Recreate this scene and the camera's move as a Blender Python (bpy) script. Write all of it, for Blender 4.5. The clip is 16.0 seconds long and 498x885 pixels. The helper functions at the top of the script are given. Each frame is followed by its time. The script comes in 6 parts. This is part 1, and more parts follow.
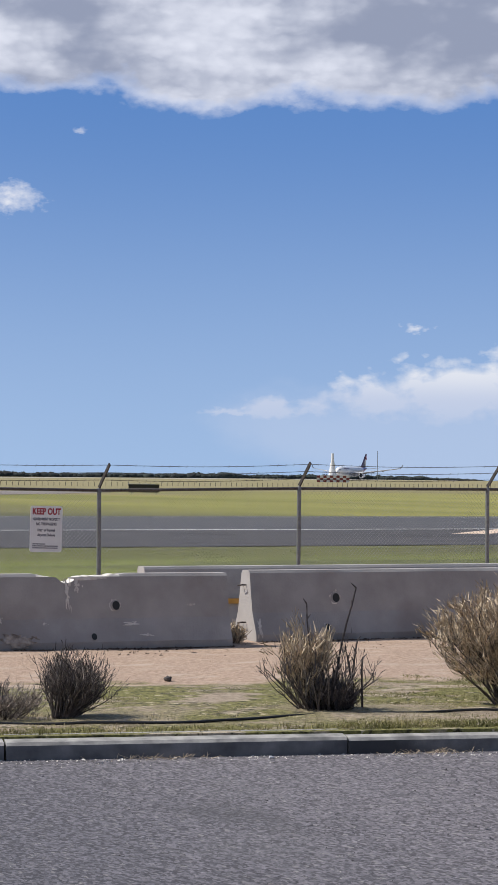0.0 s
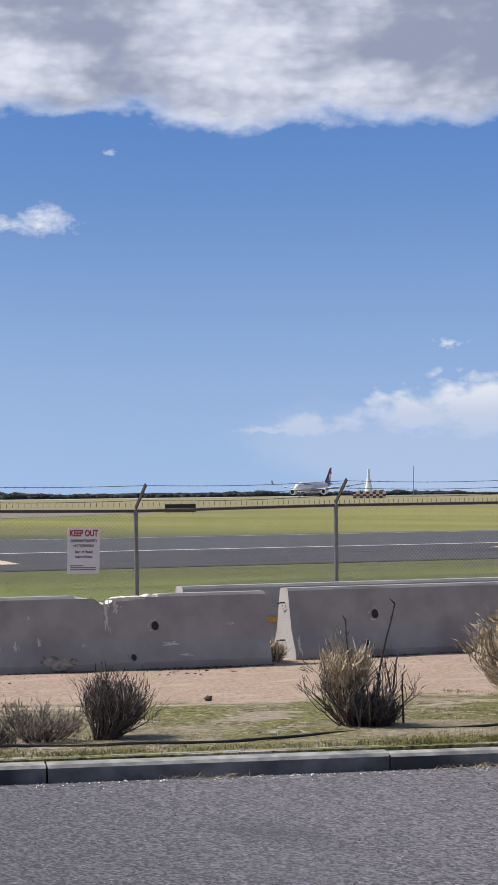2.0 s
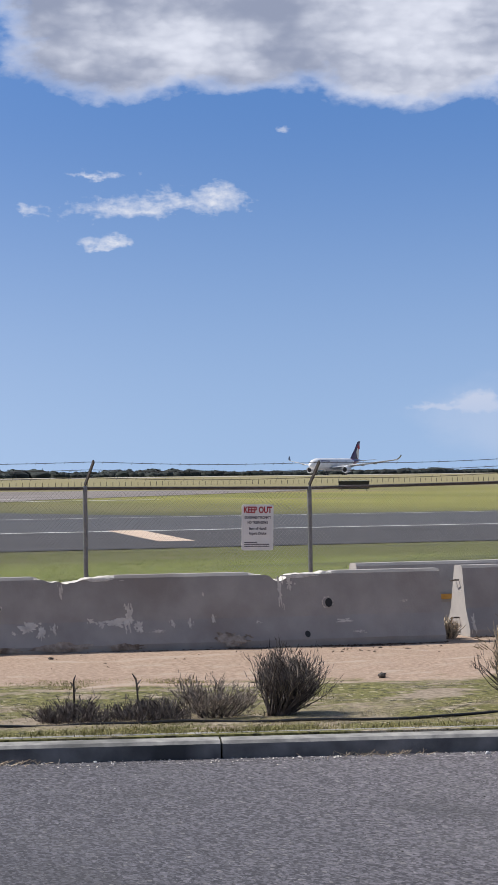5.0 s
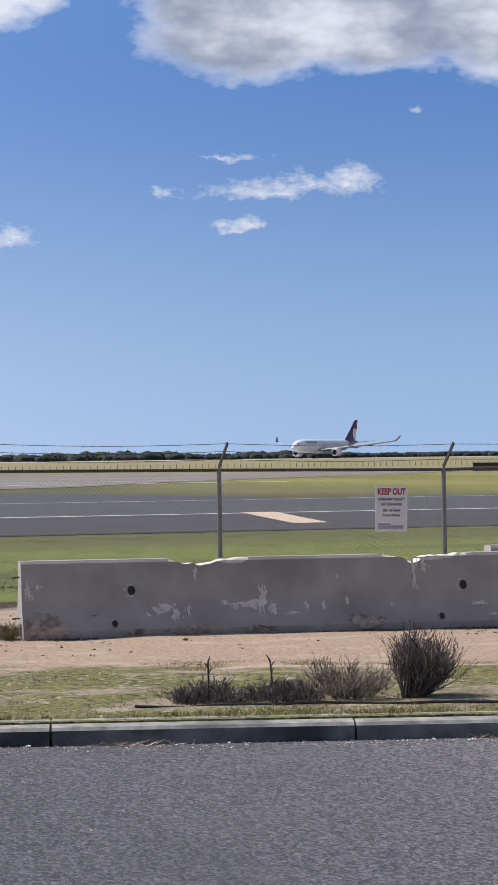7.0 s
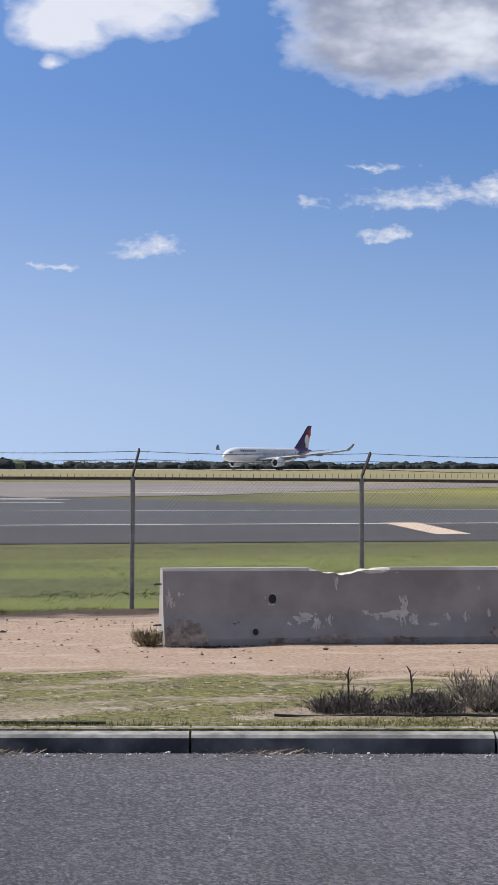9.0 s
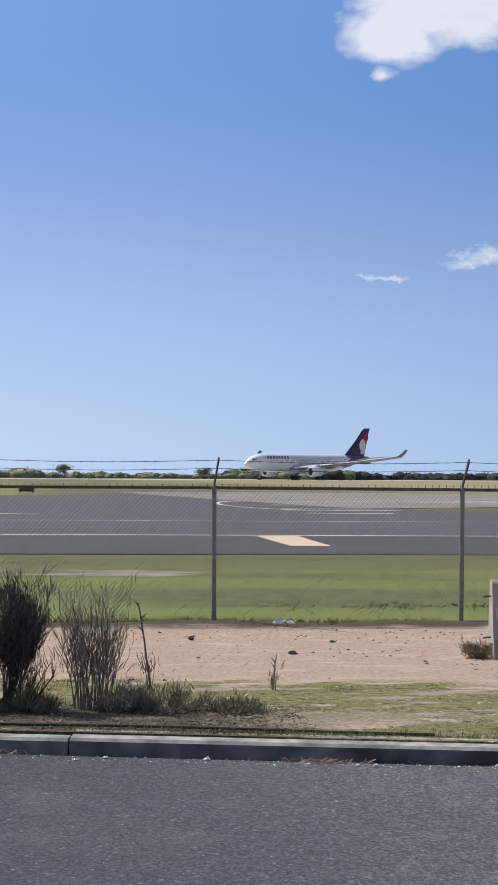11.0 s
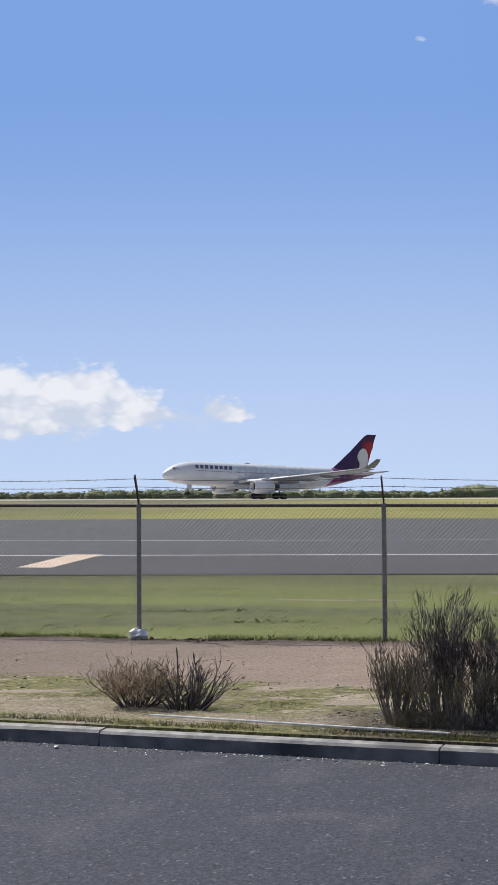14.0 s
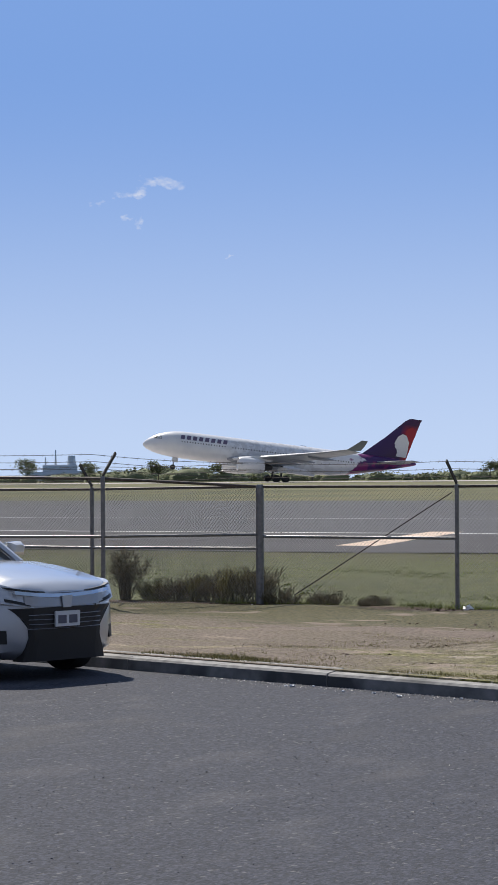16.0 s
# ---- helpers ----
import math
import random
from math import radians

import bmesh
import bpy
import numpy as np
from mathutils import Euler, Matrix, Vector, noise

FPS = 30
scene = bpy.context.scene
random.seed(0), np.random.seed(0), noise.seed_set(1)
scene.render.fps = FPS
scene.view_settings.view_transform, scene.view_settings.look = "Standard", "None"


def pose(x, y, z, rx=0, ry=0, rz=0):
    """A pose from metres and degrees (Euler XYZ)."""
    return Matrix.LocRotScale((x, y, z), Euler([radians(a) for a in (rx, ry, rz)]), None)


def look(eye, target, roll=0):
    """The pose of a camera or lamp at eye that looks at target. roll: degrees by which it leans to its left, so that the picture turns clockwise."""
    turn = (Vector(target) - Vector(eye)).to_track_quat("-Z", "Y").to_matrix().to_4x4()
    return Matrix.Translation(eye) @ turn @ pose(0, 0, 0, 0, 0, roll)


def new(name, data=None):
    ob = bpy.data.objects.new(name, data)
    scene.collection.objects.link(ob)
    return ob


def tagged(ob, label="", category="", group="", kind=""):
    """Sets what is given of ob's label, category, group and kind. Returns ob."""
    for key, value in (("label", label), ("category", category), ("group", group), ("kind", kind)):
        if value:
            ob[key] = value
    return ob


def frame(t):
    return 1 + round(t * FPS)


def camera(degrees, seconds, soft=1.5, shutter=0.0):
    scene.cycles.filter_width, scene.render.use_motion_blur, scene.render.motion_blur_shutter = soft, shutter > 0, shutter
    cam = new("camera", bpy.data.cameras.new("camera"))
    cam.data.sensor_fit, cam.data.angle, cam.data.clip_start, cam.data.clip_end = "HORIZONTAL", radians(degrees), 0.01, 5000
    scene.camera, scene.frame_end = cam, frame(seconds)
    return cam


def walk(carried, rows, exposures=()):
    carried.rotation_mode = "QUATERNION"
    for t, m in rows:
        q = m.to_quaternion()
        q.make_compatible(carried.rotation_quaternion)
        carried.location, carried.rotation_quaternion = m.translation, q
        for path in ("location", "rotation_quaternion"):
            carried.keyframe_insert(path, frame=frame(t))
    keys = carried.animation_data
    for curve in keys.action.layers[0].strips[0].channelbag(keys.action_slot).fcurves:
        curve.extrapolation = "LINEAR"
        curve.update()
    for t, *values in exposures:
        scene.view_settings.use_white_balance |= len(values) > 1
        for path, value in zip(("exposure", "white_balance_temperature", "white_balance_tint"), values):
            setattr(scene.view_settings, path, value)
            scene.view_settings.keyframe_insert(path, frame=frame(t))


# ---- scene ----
# World: x along the airfield fence, y towards the runway, z up; the soil of the verge is z = 0.
# ---- camera: a hand-held long lens on one spot, panning after the aircraft ----
EYE = (0.0, 0.0, 1.81)
cam = camera(12.903, 16.0, soft=1.4)
PAN = [  # seconds, yaw to the left, pitch up, roll
    (0.0, -29.39, 0.95, 0.58), (0.5, -29.00, 0.72, 0.47), (1.0, -28.98, 0.77, 0.20),
    (1.5, -28.86, 1.13, -0.27), (2.0, -28.47, 1.42, -0.58), (2.5, -28.00, 1.36, -0.70),
    (3.0, -27.44, 1.20, -0.70), (3.5, -26.58, 1.05, -0.67), (4.0, -25.44, 0.93, -0.65),
    (6.3, -22.03, 0.68, -0.41), (6.5, -21.55, 0.60, -0.41), (7.0, -20.47, 0.42, -0.60),
    (7.5, -19.70, 0.42, -0.54), (8.0, -18.96, 0.59, -0.57), (8.2, -18.59, 0.65, -0.54),
    (10.3, -11.71, 0.54, 1.00), (10.5, -10.64, 0.59, 0.85), (11.0, -8.19, 0.92, 0.43),
    (11.5, -5.66, 1.40, -0.19), (12.0, -2.86, 1.63, -0.58), (12.5, -0.19, 1.55, -0.55),
    (13.0, 2.45, 1.42, -0.33), (13.5, 5.57, 1.35, -0.31), (14.0, 9.26, 1.39, -0.12),
    (14.5, 13.37, 1.46, 0.17), (15.0, 18.14, 1.42, 0.19), (15.5, 23.43, 1.20, -0.02),
    (15.8, 26.67, 1.04, -0.11), (16.0, 28.84, 0.93, -0.40),
]


def aim(yaw, pitch, roll):
    ya, pi = radians(yaw), radians(pitch)
    ahead = Vector((-math.sin(ya) * math.cos(pi), math.cos(ya) * math.cos(pi), math.sin(pi)))
    return look(EYE, Vector(EYE) + ahead * 10, roll)


walk(cam, [(t, aim(a, b, c)) for t, a, b, c in PAN], exposures=[(0.0, 0.0), (8.0, 0.0), (11.0, 0.0), (16.0, -0.05)])

# ---- light ----
SUN_AZ, SUN_EL = 50.0, 48.0  # degrees to the left of +y, and up
sun = new("sun", bpy.data.lights.new("sun", "SUN"))
sun.data.energy, sun.data.angle, sun.data.color = 5.0, radians(0.53), (1.0, 0.93, 0.83)
to_sun = Vector((-math.sin(radians(SUN_AZ)) * math.cos(radians(SUN_EL)), math.cos(radians(SUN_AZ)) * math.cos(radians(SUN_EL)), math.sin(radians(SUN_EL))))
sun.matrix_world = look(to_sun * 100, (0, 0, 0))

# the clouds of the day, in degrees: azimuth to the left of +y, elevation, half width, half height
CLOUDS = [
    (-31.5, 12.6, 7.5, 4.6), (-25.5, 12.6, 6.5, 4.3), (-20.6, 12.2, 3.6, 3.6), (-37.0, 12.6, 6.0, 4.3), (-28.5, 10.8, 3.6, 2.2), (-20.5, 10.9, 3.2, 1.9),
    (-33.0, 11.0, 5.2, 2.2), (-37.5, 11.0, 5.0, 2.1), (-23.8, 11.3, 4.2, 2.3), (-29.0, 11.0, 5.0, 2.0),
    (-13.2, 12.2, 2.6, 2.0), (-12.0, 11.3, 1.7, 1.2), (-11.6, 10.4, 0.5, 0.3), (-14.6, 12.2, 1.2, 1.0), (-15.0, 11.9, 1.0, 0.8),
    (-21.4, 6.85, 2.4, 0.42), (-22.0, 6.95, 1.8, 0.46), (-22.9, 7.1, 1.5, 0.6), (-20.3, 6.07, 0.55, 0.25), (-18.5, 6.85, 0.55, 0.32), (-20.2, 7.8, 0.55, 0.12),
    (-24.85, 8.88, 0.35, 0.18), (-14.5, 5.65, 0.75, 0.4),
    (-36.8, 2.3, 3.0, 1.35), (-34.4, 2.2, 2.2, 1.0), (-32.4, 2.0, 1.9, 0.72), (-30.4, 1.8, 1.7, 0.32), (-28.8, 1.7, 1.1, 0.16), (-33.7, 3.93, 0.45, 0.2), (-38.8, 2.4, 3.0, 1.25),
    (-13.8, 5.55, 0.75, 0.35), (-11.6, 5.2, 0.5, 0.12), (2.6, 12.75, 0.8, 0.4), (1.2, 12.0, 0.4, 0.25), (4.7, 11.75, 0.2, 0.12),
    (16.8, 2.55, 1.9, 1.0), (13.6, 2.6, 1.7, 1.05), (15.0, 2.25, 3.3, 1.15), (11.6, 1.95, 1.8, 0.5), (9.9, 2.1, 0.9, 0.45), (12.6, 2.3, 1.4, 0.7),
    (21.0, 2.6, 0.42, 0.18), (19.7, 1.95, 0.45, 0.14), (17.0, 12.7, 0.6, 0.2), (31.1, 7.6, 0.95, 0.26), (31.9, 7.35, 0.7, 0.2), (32.6, 7.1, 0.5, 0.2), (31.8, 6.57, 0.25, 0.15), (29.6, 5.7, 0.15, 0.1),
]


def make_world():
    world = bpy.data.worlds.new("sky")
    scene.world = world
    world.use_nodes = True
    nt = world.node_tree
    nt.nodes.clear()

    def node(kind, **kw):
        n = nt.nodes.new(kind)
        for k, v in kw.items():
            n.inputs[k].default_value = v
        return n

    def math_(op, a, b=None, c=None, clamp=False):
        n = nt.nodes.new("ShaderNodeMath")
        n.operation, n.use_clamp = op, clamp
        for i, v in enumerate((a, b, c)):
            if v is None:
                continue
            if isinstance(v, (int, float)):
                n.inputs[i].default_value = v
            else:
                nt.links.new(v, n.inputs[i])
        return n.outputs[0]

    def ramp(value, lo, hi):
        n = nt.nodes.new("ShaderNodeMapRange")
        n.interpolation_type = "SMOOTHSTEP"
        if lo > hi:
            value, lo, hi = math_("MULTIPLY", value, -1.0), -lo, -hi
        n.inputs["From Min"].default_value, n.inputs["From Max"].default_value = lo, hi
        nt.links.new(value, n.inputs["Value"])
        return n.outputs[0]

    def mix(fac, a, b, kind="MIX"):
        n = nt.nodes.new("ShaderNodeMix")
        n.data_type, n.blend_type = "RGBA", kind
        for key, v in ((0, fac), (6, a), (7, b)):
            if isinstance(v, (int, float)):
                n.inputs[key].default_value = v
            elif isinstance(v, tuple):
                n.inputs[key].default_value = (*v, 1)
            else:
                nt.links.new(v, n.inputs[key])
        return n.outputs[2]

    sky = nt.nodes.new("ShaderNodeTexSky")
    sky.sky_type, sky.sun_disc = "NISHITA", False
    sky.sun_elevation, sky.sun_rotation = radians(SUN_EL), radians(-SUN_AZ)
    sky.altitude, sky.air_density, sky.dust_density, sky.ozone_density = 0, 1.0, 0.35, 2.5
    co = nt.nodes.new("ShaderNodeTexCoord")
    sep = nt.nodes.new("ShaderNodeSeparateXYZ")
    nt.links.new(co.outputs["Generated"], sep.inputs[0])
    x, y, z = sep.outputs
    az_true = math_("MULTIPLY", math_("ARCTAN2", math_("MULTIPLY", x, -1.0), y), 180 / math.pi)
    el_true = math_("MULTIPLY", math_("ARCSINE", z), 180 / math.pi)
    az, el = az_true, el_true
    flat = nt.nodes.new("ShaderNodeCombineXYZ")
    nt.links.new(az, flat.inputs[0])
    nt.links.new(math_("MULTIPLY", el, 1.7), flat.inputs[1])

    def fog(scale, detail, rough=0.55, shift=0.0):
        n = nt.nodes.new("ShaderNodeTexNoise")
        n.inputs["Scale"].default_value, n.inputs["Detail"].default_value, n.inputs["Roughness"].default_value = scale, detail, rough
        at = nt.nodes.new("ShaderNodeVectorMath")
        at.operation = "ADD"
        at.inputs[1].default_value = (shift, shift * 0.7, shift)
        nt.links.new(flat.outputs[0], at.inputs[0])
        nt.links.new(at.outputs[0], n.inputs["Vector"])
        return n.outputs[0]

    coarse, fine = fog(0.42, 6, 0.52), fog(1.6, 5, 0.55, 31.0)

    def lobes(scale, shift):
        n = nt.nodes.new("ShaderNodeTexVoronoi")
        n.feature = "SMOOTH_F1"
        n.inputs["Scale"].default_value, n.inputs["Smoothness"].default_value = scale, 0.35
        warp = nt.nodes.new("ShaderNodeVectorMath")
        warp.operation = "MULTIPLY_ADD"
        bend_ = nt.nodes.new("ShaderNodeCombineXYZ")
        nt.links.new(coarse, bend_.inputs[0])
        nt.links.new(fine, bend_.inputs[1])
        bend_.inputs[2].default_value = shift
        nt.links.new(bend_.outputs[0], warp.inputs[0])
        warp.inputs[1].default_value = (0.9, 0.9, 1.0)
        nt.links.new(flat.outputs[0], warp.inputs[2])
        nt.links.new(warp.outputs[0], n.inputs["Vector"])
        return n.outputs["Distance"]

    puffs = math_("ADD", math_("MULTIPLY", math_("SUBTRACT", 0.42, lobes(1.1, 2.0)), 0.8), math_("MULTIPLY", math_("SUBTRACT", 0.42, lobes(2.9, 7.0)), 0.4))
    # the outlines are torn by the wind: each sample is shifted by two sizes of turbulence
    gust_a = math_("ADD", math_("MULTIPLY", math_("SUBTRACT", fog(0.9, 3, 0.5, 12.0), 0.5), 1.9), math_("MULTIPLY", math_("SUBTRACT", fog(4.5, 4, 0.6, 57.0), 0.5), 0.55))
    gust_e = math_("ADD", math_("MULTIPLY", math_("SUBTRACT", fog(0.9, 3, 0.5, 83.0), 0.5), 0.75), math_("MULTIPLY", math_("SUBTRACT", fog(4.5, 4, 0.6, 95.0), 0.5), 0.34))
    calm = math_("ADD", 0.35, math_("MULTIPLY", ramp(el, 9.8, 8.0), 0.65))
    az, el = math_("ADD", az, math_("MULTIPLY", gust_a, calm)), math_("ADD", el, math_("MULTIPLY", gust_e, calm))
    best = None
    for a0, e0, wa, we in CLOUDS:
        dx = math_("MULTIPLY", math_("SUBTRACT", az, a0), 1 / wa)
        dy = math_("SUBTRACT", el, e0)
        dy = math_("MAXIMUM", math_("MULTIPLY", dy, 1 / we), math_("MULTIPLY", dy, -1.5 / we))
        v = math_("SUBTRACT", 1.0, math_("SQRT", math_("ADD", math_("MULTIPLY", dx, dx), math_("MULTIPLY", dy, dy))))
        v = math_("MULTIPLY", v, min(1.15, 0.42 + 0.3 * we))
        best = v if best is None else math_("MAXIMUM", best, v)
    az, el = az_true, el_true
    streak = nt.nodes.new("ShaderNodeTexNoise")
    streak.inputs["Scale"].default_value, streak.inputs["Detail"].default_value, streak.inputs["Roughness"].default_value = 0.24, 4, 0.45
    lay = nt.nodes.new("ShaderNodeCombineXYZ")
    nt.links.new(math_("MULTIPLY", az, 0.62), lay.inputs[0])
    nt.links.new(math_("MULTIPLY", el, 2.3), lay.inputs[1])
    lay.inputs[2].default_value = 3.3
    nt.links.new(lay.outputs[0], streak.inputs["Vector"])
    wisp = fog(4.0, 5, 0.6, 44.0)
    crisp, high = ramp(el, 4.2, 3.4), math_("MULTIPLY", ramp(el, 8.4, 9.4), ramp(az, -8.0, -10.0))
    middle = math_("SUBTRACT", math_("SUBTRACT", 1.0, crisp), high)
    rough = math_("ADD", math_("MULTIPLY", math_("SUBTRACT", coarse, 0.5), 0.75), math_("MULTIPLY", math_("SUBTRACT", fine, 0.5), 0.42))
    rough = math_("ADD", rough, math_("MULTIPLY", math_("SUBTRACT", wisp, 0.5), math_("ADD", math_("MULTIPLY", middle, 0.55), 0.1)))
    rough = math_("ADD", rough, math_("MULTIPLY", puffs, math_("ADD", math_("ADD", 0.24, math_("MULTIPLY", middle, 0.12)), math_("MULTIPLY", crisp, 0.22))))
    rough = math_("MULTIPLY", rough, math_("SUBTRACT", 1.0, math_("MULTIPLY", high, 0.3)))
    field = math_("ADD", best, math_("SUBTRACT", rough, math_("MULTIPLY", middle, 0.05)))
    edge = math_("ADD", 0.36, math_("ADD", math_("MULTIPLY", middle, 0.24), math_("ADD", math_("MULTIPLY", crisp, -0.12), math_("MULTIPLY", math_("MULTIPLY", crisp, ramp(az, -24.0, -28.0)), 0.1))))
    cover = math_("MULTIPLY", math_("DIVIDE", field, edge, clamp=True), 0.97)
    haze = math_("MULTIPLY", ramp(az, -24.0, -28.0), crisp)
    cover = math_("MULTIPLY", cover, math_("SUBTRACT", 1.0, math_("MULTIPLY", haze, math_("ADD", 0.05, math_("MULTIPLY", ramp(el, 2.2, 1.0), 0.75)))))
    # layered greys inside, bright rims, bluish white low down
    tone = math_("ADD", streak.outputs[0], math_("MULTIPLY", math_("SUBTRACT", coarse, 0.5), 0.34))
    tone = math_("ADD", tone, math_("MULTIPLY", ramp(field, 0.42, 0.05), 0.24))
    tone = math_("ADD", math_("ADD", tone, math_("MULTIPLY", puffs, 0.12)), math_("SUBTRACT", math_("MULTIPLY", ramp(az, -16.5, -14.5), 0.17), math_("MULTIPLY", ramp(az, -27.5, -31.0), 0.05)))
    inner = mix(ramp(tone, 0.36, 0.66), (2.75, 3.1, 4.2), (7.1, 7.35, 8.3))
    puffy = mix(ramp(math_("ADD", puffs, math_("MULTIPLY", math_("SUBTRACT", el, 2.4), 0.30)), -0.42, 0.16), (5.5, 6.1, 7.3), (7.9, 8.0, 8.5))
    inner = mix(ramp(el, 8.4, 7.4), inner, puffy)
    inner = mix(haze, inner, mix(ramp(el, 2.0, 2.9), (5.1, 5.7, 7.2), (7.2, 7.4, 8.0)))
    cloud = mix(math_("MULTIPLY", middle, 0.5), inner, (6.3, 6.6, 7.6))
    # low air: deep blue above, milky at the horizon and towards the sun
    side = ramp(az, -27.0, 6.0)
    upper = mix(side, (0.98, 2.2, 5.1), (1.95, 3.45, 7.0))
    lower = mix(side, (3.3, 4.7, 7.0), (5.2, 6.4, 8.6))
    low_air = mix(ramp(el, 11.0, -1.5), upper, lower)
    # unseen sky to the sides and back, dimmed to darken faces turned that way
    behind = ramp(math_("ABSOLUTE", az), 48.0, 85.0)
    low_air = mix(behind, low_air, (1.6, 1.9, 2.6))
    # unseen overhead cloud, added as fill light
    scattered = ramp(fog(0.09, 8, 0.6, 70.0), 0.42, 0.6)
    overhead = mix(math_("MULTIPLY", scattered, 0.5), sky.outputs[0], (3.9, 4.1, 4.8))
    blue = mix(ramp(el, 30.0, 14.5), overhead, low_air)
    ha, he = math_("MULTIPLY", math_("SUBTRACT", az, -36.0), 1 / 9.0), math_("MULTIPLY", math_("SUBTRACT", el, 1.3), 1 / 1.7)
    bank = math_("SUBTRACT", 1.0, math_("ADD", math_("MULTIPLY", ha, ha), math_("MULTIPLY", he, he)))
    bank = math_("MULTIPLY", ramp(math_("ADD", bank, math_("MULTIPLY", math_("SUBTRACT", coarse, 0.5), 1.2)), 0.0, 0.7), 0.4)
    out = mix(cover, mix(bank, blue, (5.0, 5.7, 7.3)), cloud)
    bg = nt.nodes.new("ShaderNodeBackground")
    bg.inputs["Strength"].default_value = 0.11
    nt.links.new(out, bg.inputs[0])
    nt.links.new(bg.outputs[0], nt.nodes.new("ShaderNodeOutputWorld").inputs[0])


make_world()


# ---- materials ----
def shade(name, low, high, scale=4.0, rough=0.8, bump=0.0, bump_scale=None, stain=None, stain_scale=0.5, stain_at=0.6, metal=0.0, local=False, island=0.0, coat=0.0, stretch=(1, 1, 1)):
    """A surface of two tones in a grain, with stains of a third at a larger size."""
    m = bpy.data.materials.new(name)
    m.use_nodes = True
    nt = m.node_tree
    b = nt.nodes["Principled BSDF"]
    if local:
        where = nt.nodes.new("ShaderNodeTexCoord").outputs["Object"]
    else:
        where = nt.nodes.new("ShaderNodeNewGeometry").outputs["Position"]
    mp = nt.nodes.new("ShaderNodeMapping")
    mp.inputs["Scale"].default_value = stretch
    nt.links.new(where, mp.inputs[0])

    def fog(s, detail=6):
        n = nt.nodes.new("ShaderNodeTexNoise")
        n.inputs["Scale"].default_value, n.inputs["Detail"].default_value = s, detail
        nt.links.new(mp.outputs[0], n.inputs["Vector"])
        return n.outputs[0]

    def mixed(fac, a, bb):
        n = nt.nodes.new("ShaderNodeMix")
        n.data_type = "RGBA"
        nt.links.new(fac, n.inputs[0])
        for key, v in ((6, a), (7, bb)):
            if isinstance(v, tuple):
                n.inputs[key].default_value = (*v, 1)
            else:
                nt.links.new(v, n.inputs[key])
        return n.outputs[2]

    def ramp(value, lo, hi):
        n = nt.nodes.new("ShaderNodeMapRange")
        n.inputs["From Min"].default_value, n.inputs["From Max"].default_value = lo, hi
        nt.links.new(value, n.inputs["Value"])
        return n.outputs[0]

    grain = fog(scale)
    col = mixed(ramp(grain, 0.32, 0.68), low, high)
    if stain:
        col = mixed(ramp(fog(stain_scale), stain_at - 0.05, stain_at + 0.07), col, stain)
    if island:
        geo = nt.nodes.new("ShaderNodeNewGeometry")
        hsv = nt.nodes.new("ShaderNodeHueSaturation")
        nt.links.new(ramp(geo.outputs["Random Per Island"], -1.0 / island, 1.0 + 1.0 / island), hsv.inputs["Hue"])
        hsv.inputs["Hue"].default_value = 0.5
        nt.links.remove(hsv.inputs["Hue"].links[0])
        val = nt.nodes.new("ShaderNodeMapRange")
        val.inputs["To Min"].default_value, val.inputs["To Max"].default_value = 1 - island, 1 + island
        nt.links.new(geo.outputs["Random Per Island"], val.inputs["Value"])
        nt.links.new(val.outputs[0], hsv.inputs["Value"])
        nt.links.new(col, hsv.inputs["Color"])
        col = hsv.outputs[0]
    nt.links.new(col, b.inputs["Base Color"])
    b.inputs["Roughness"].default_value, b.inputs["Metallic"].default_value = rough, metal
    if coat:
        b.inputs["Coat Weight"].default_value, b.inputs["Coat Roughness"].default_value = coat, 0.05
    if bump:
        bn = nt.nodes.new("ShaderNodeBump")
        bn.inputs["Strength"].default_value, bn.inputs["Distance"].default_value = 1.0, bump
        nt.links.new(fog(bump_scale or scale, 8), bn.inputs["Height"])
        nt.links.new(bn.outputs[0], b.inputs["Normal"])
    return m


def paint(name, c, rough=0.4, metal=0.0, coat=0.0):
    c2 = tuple(v * 0.9 for v in c)
    return shade(name, c2, c, 3.0, rough, metal=metal, coat=coat, local=True)


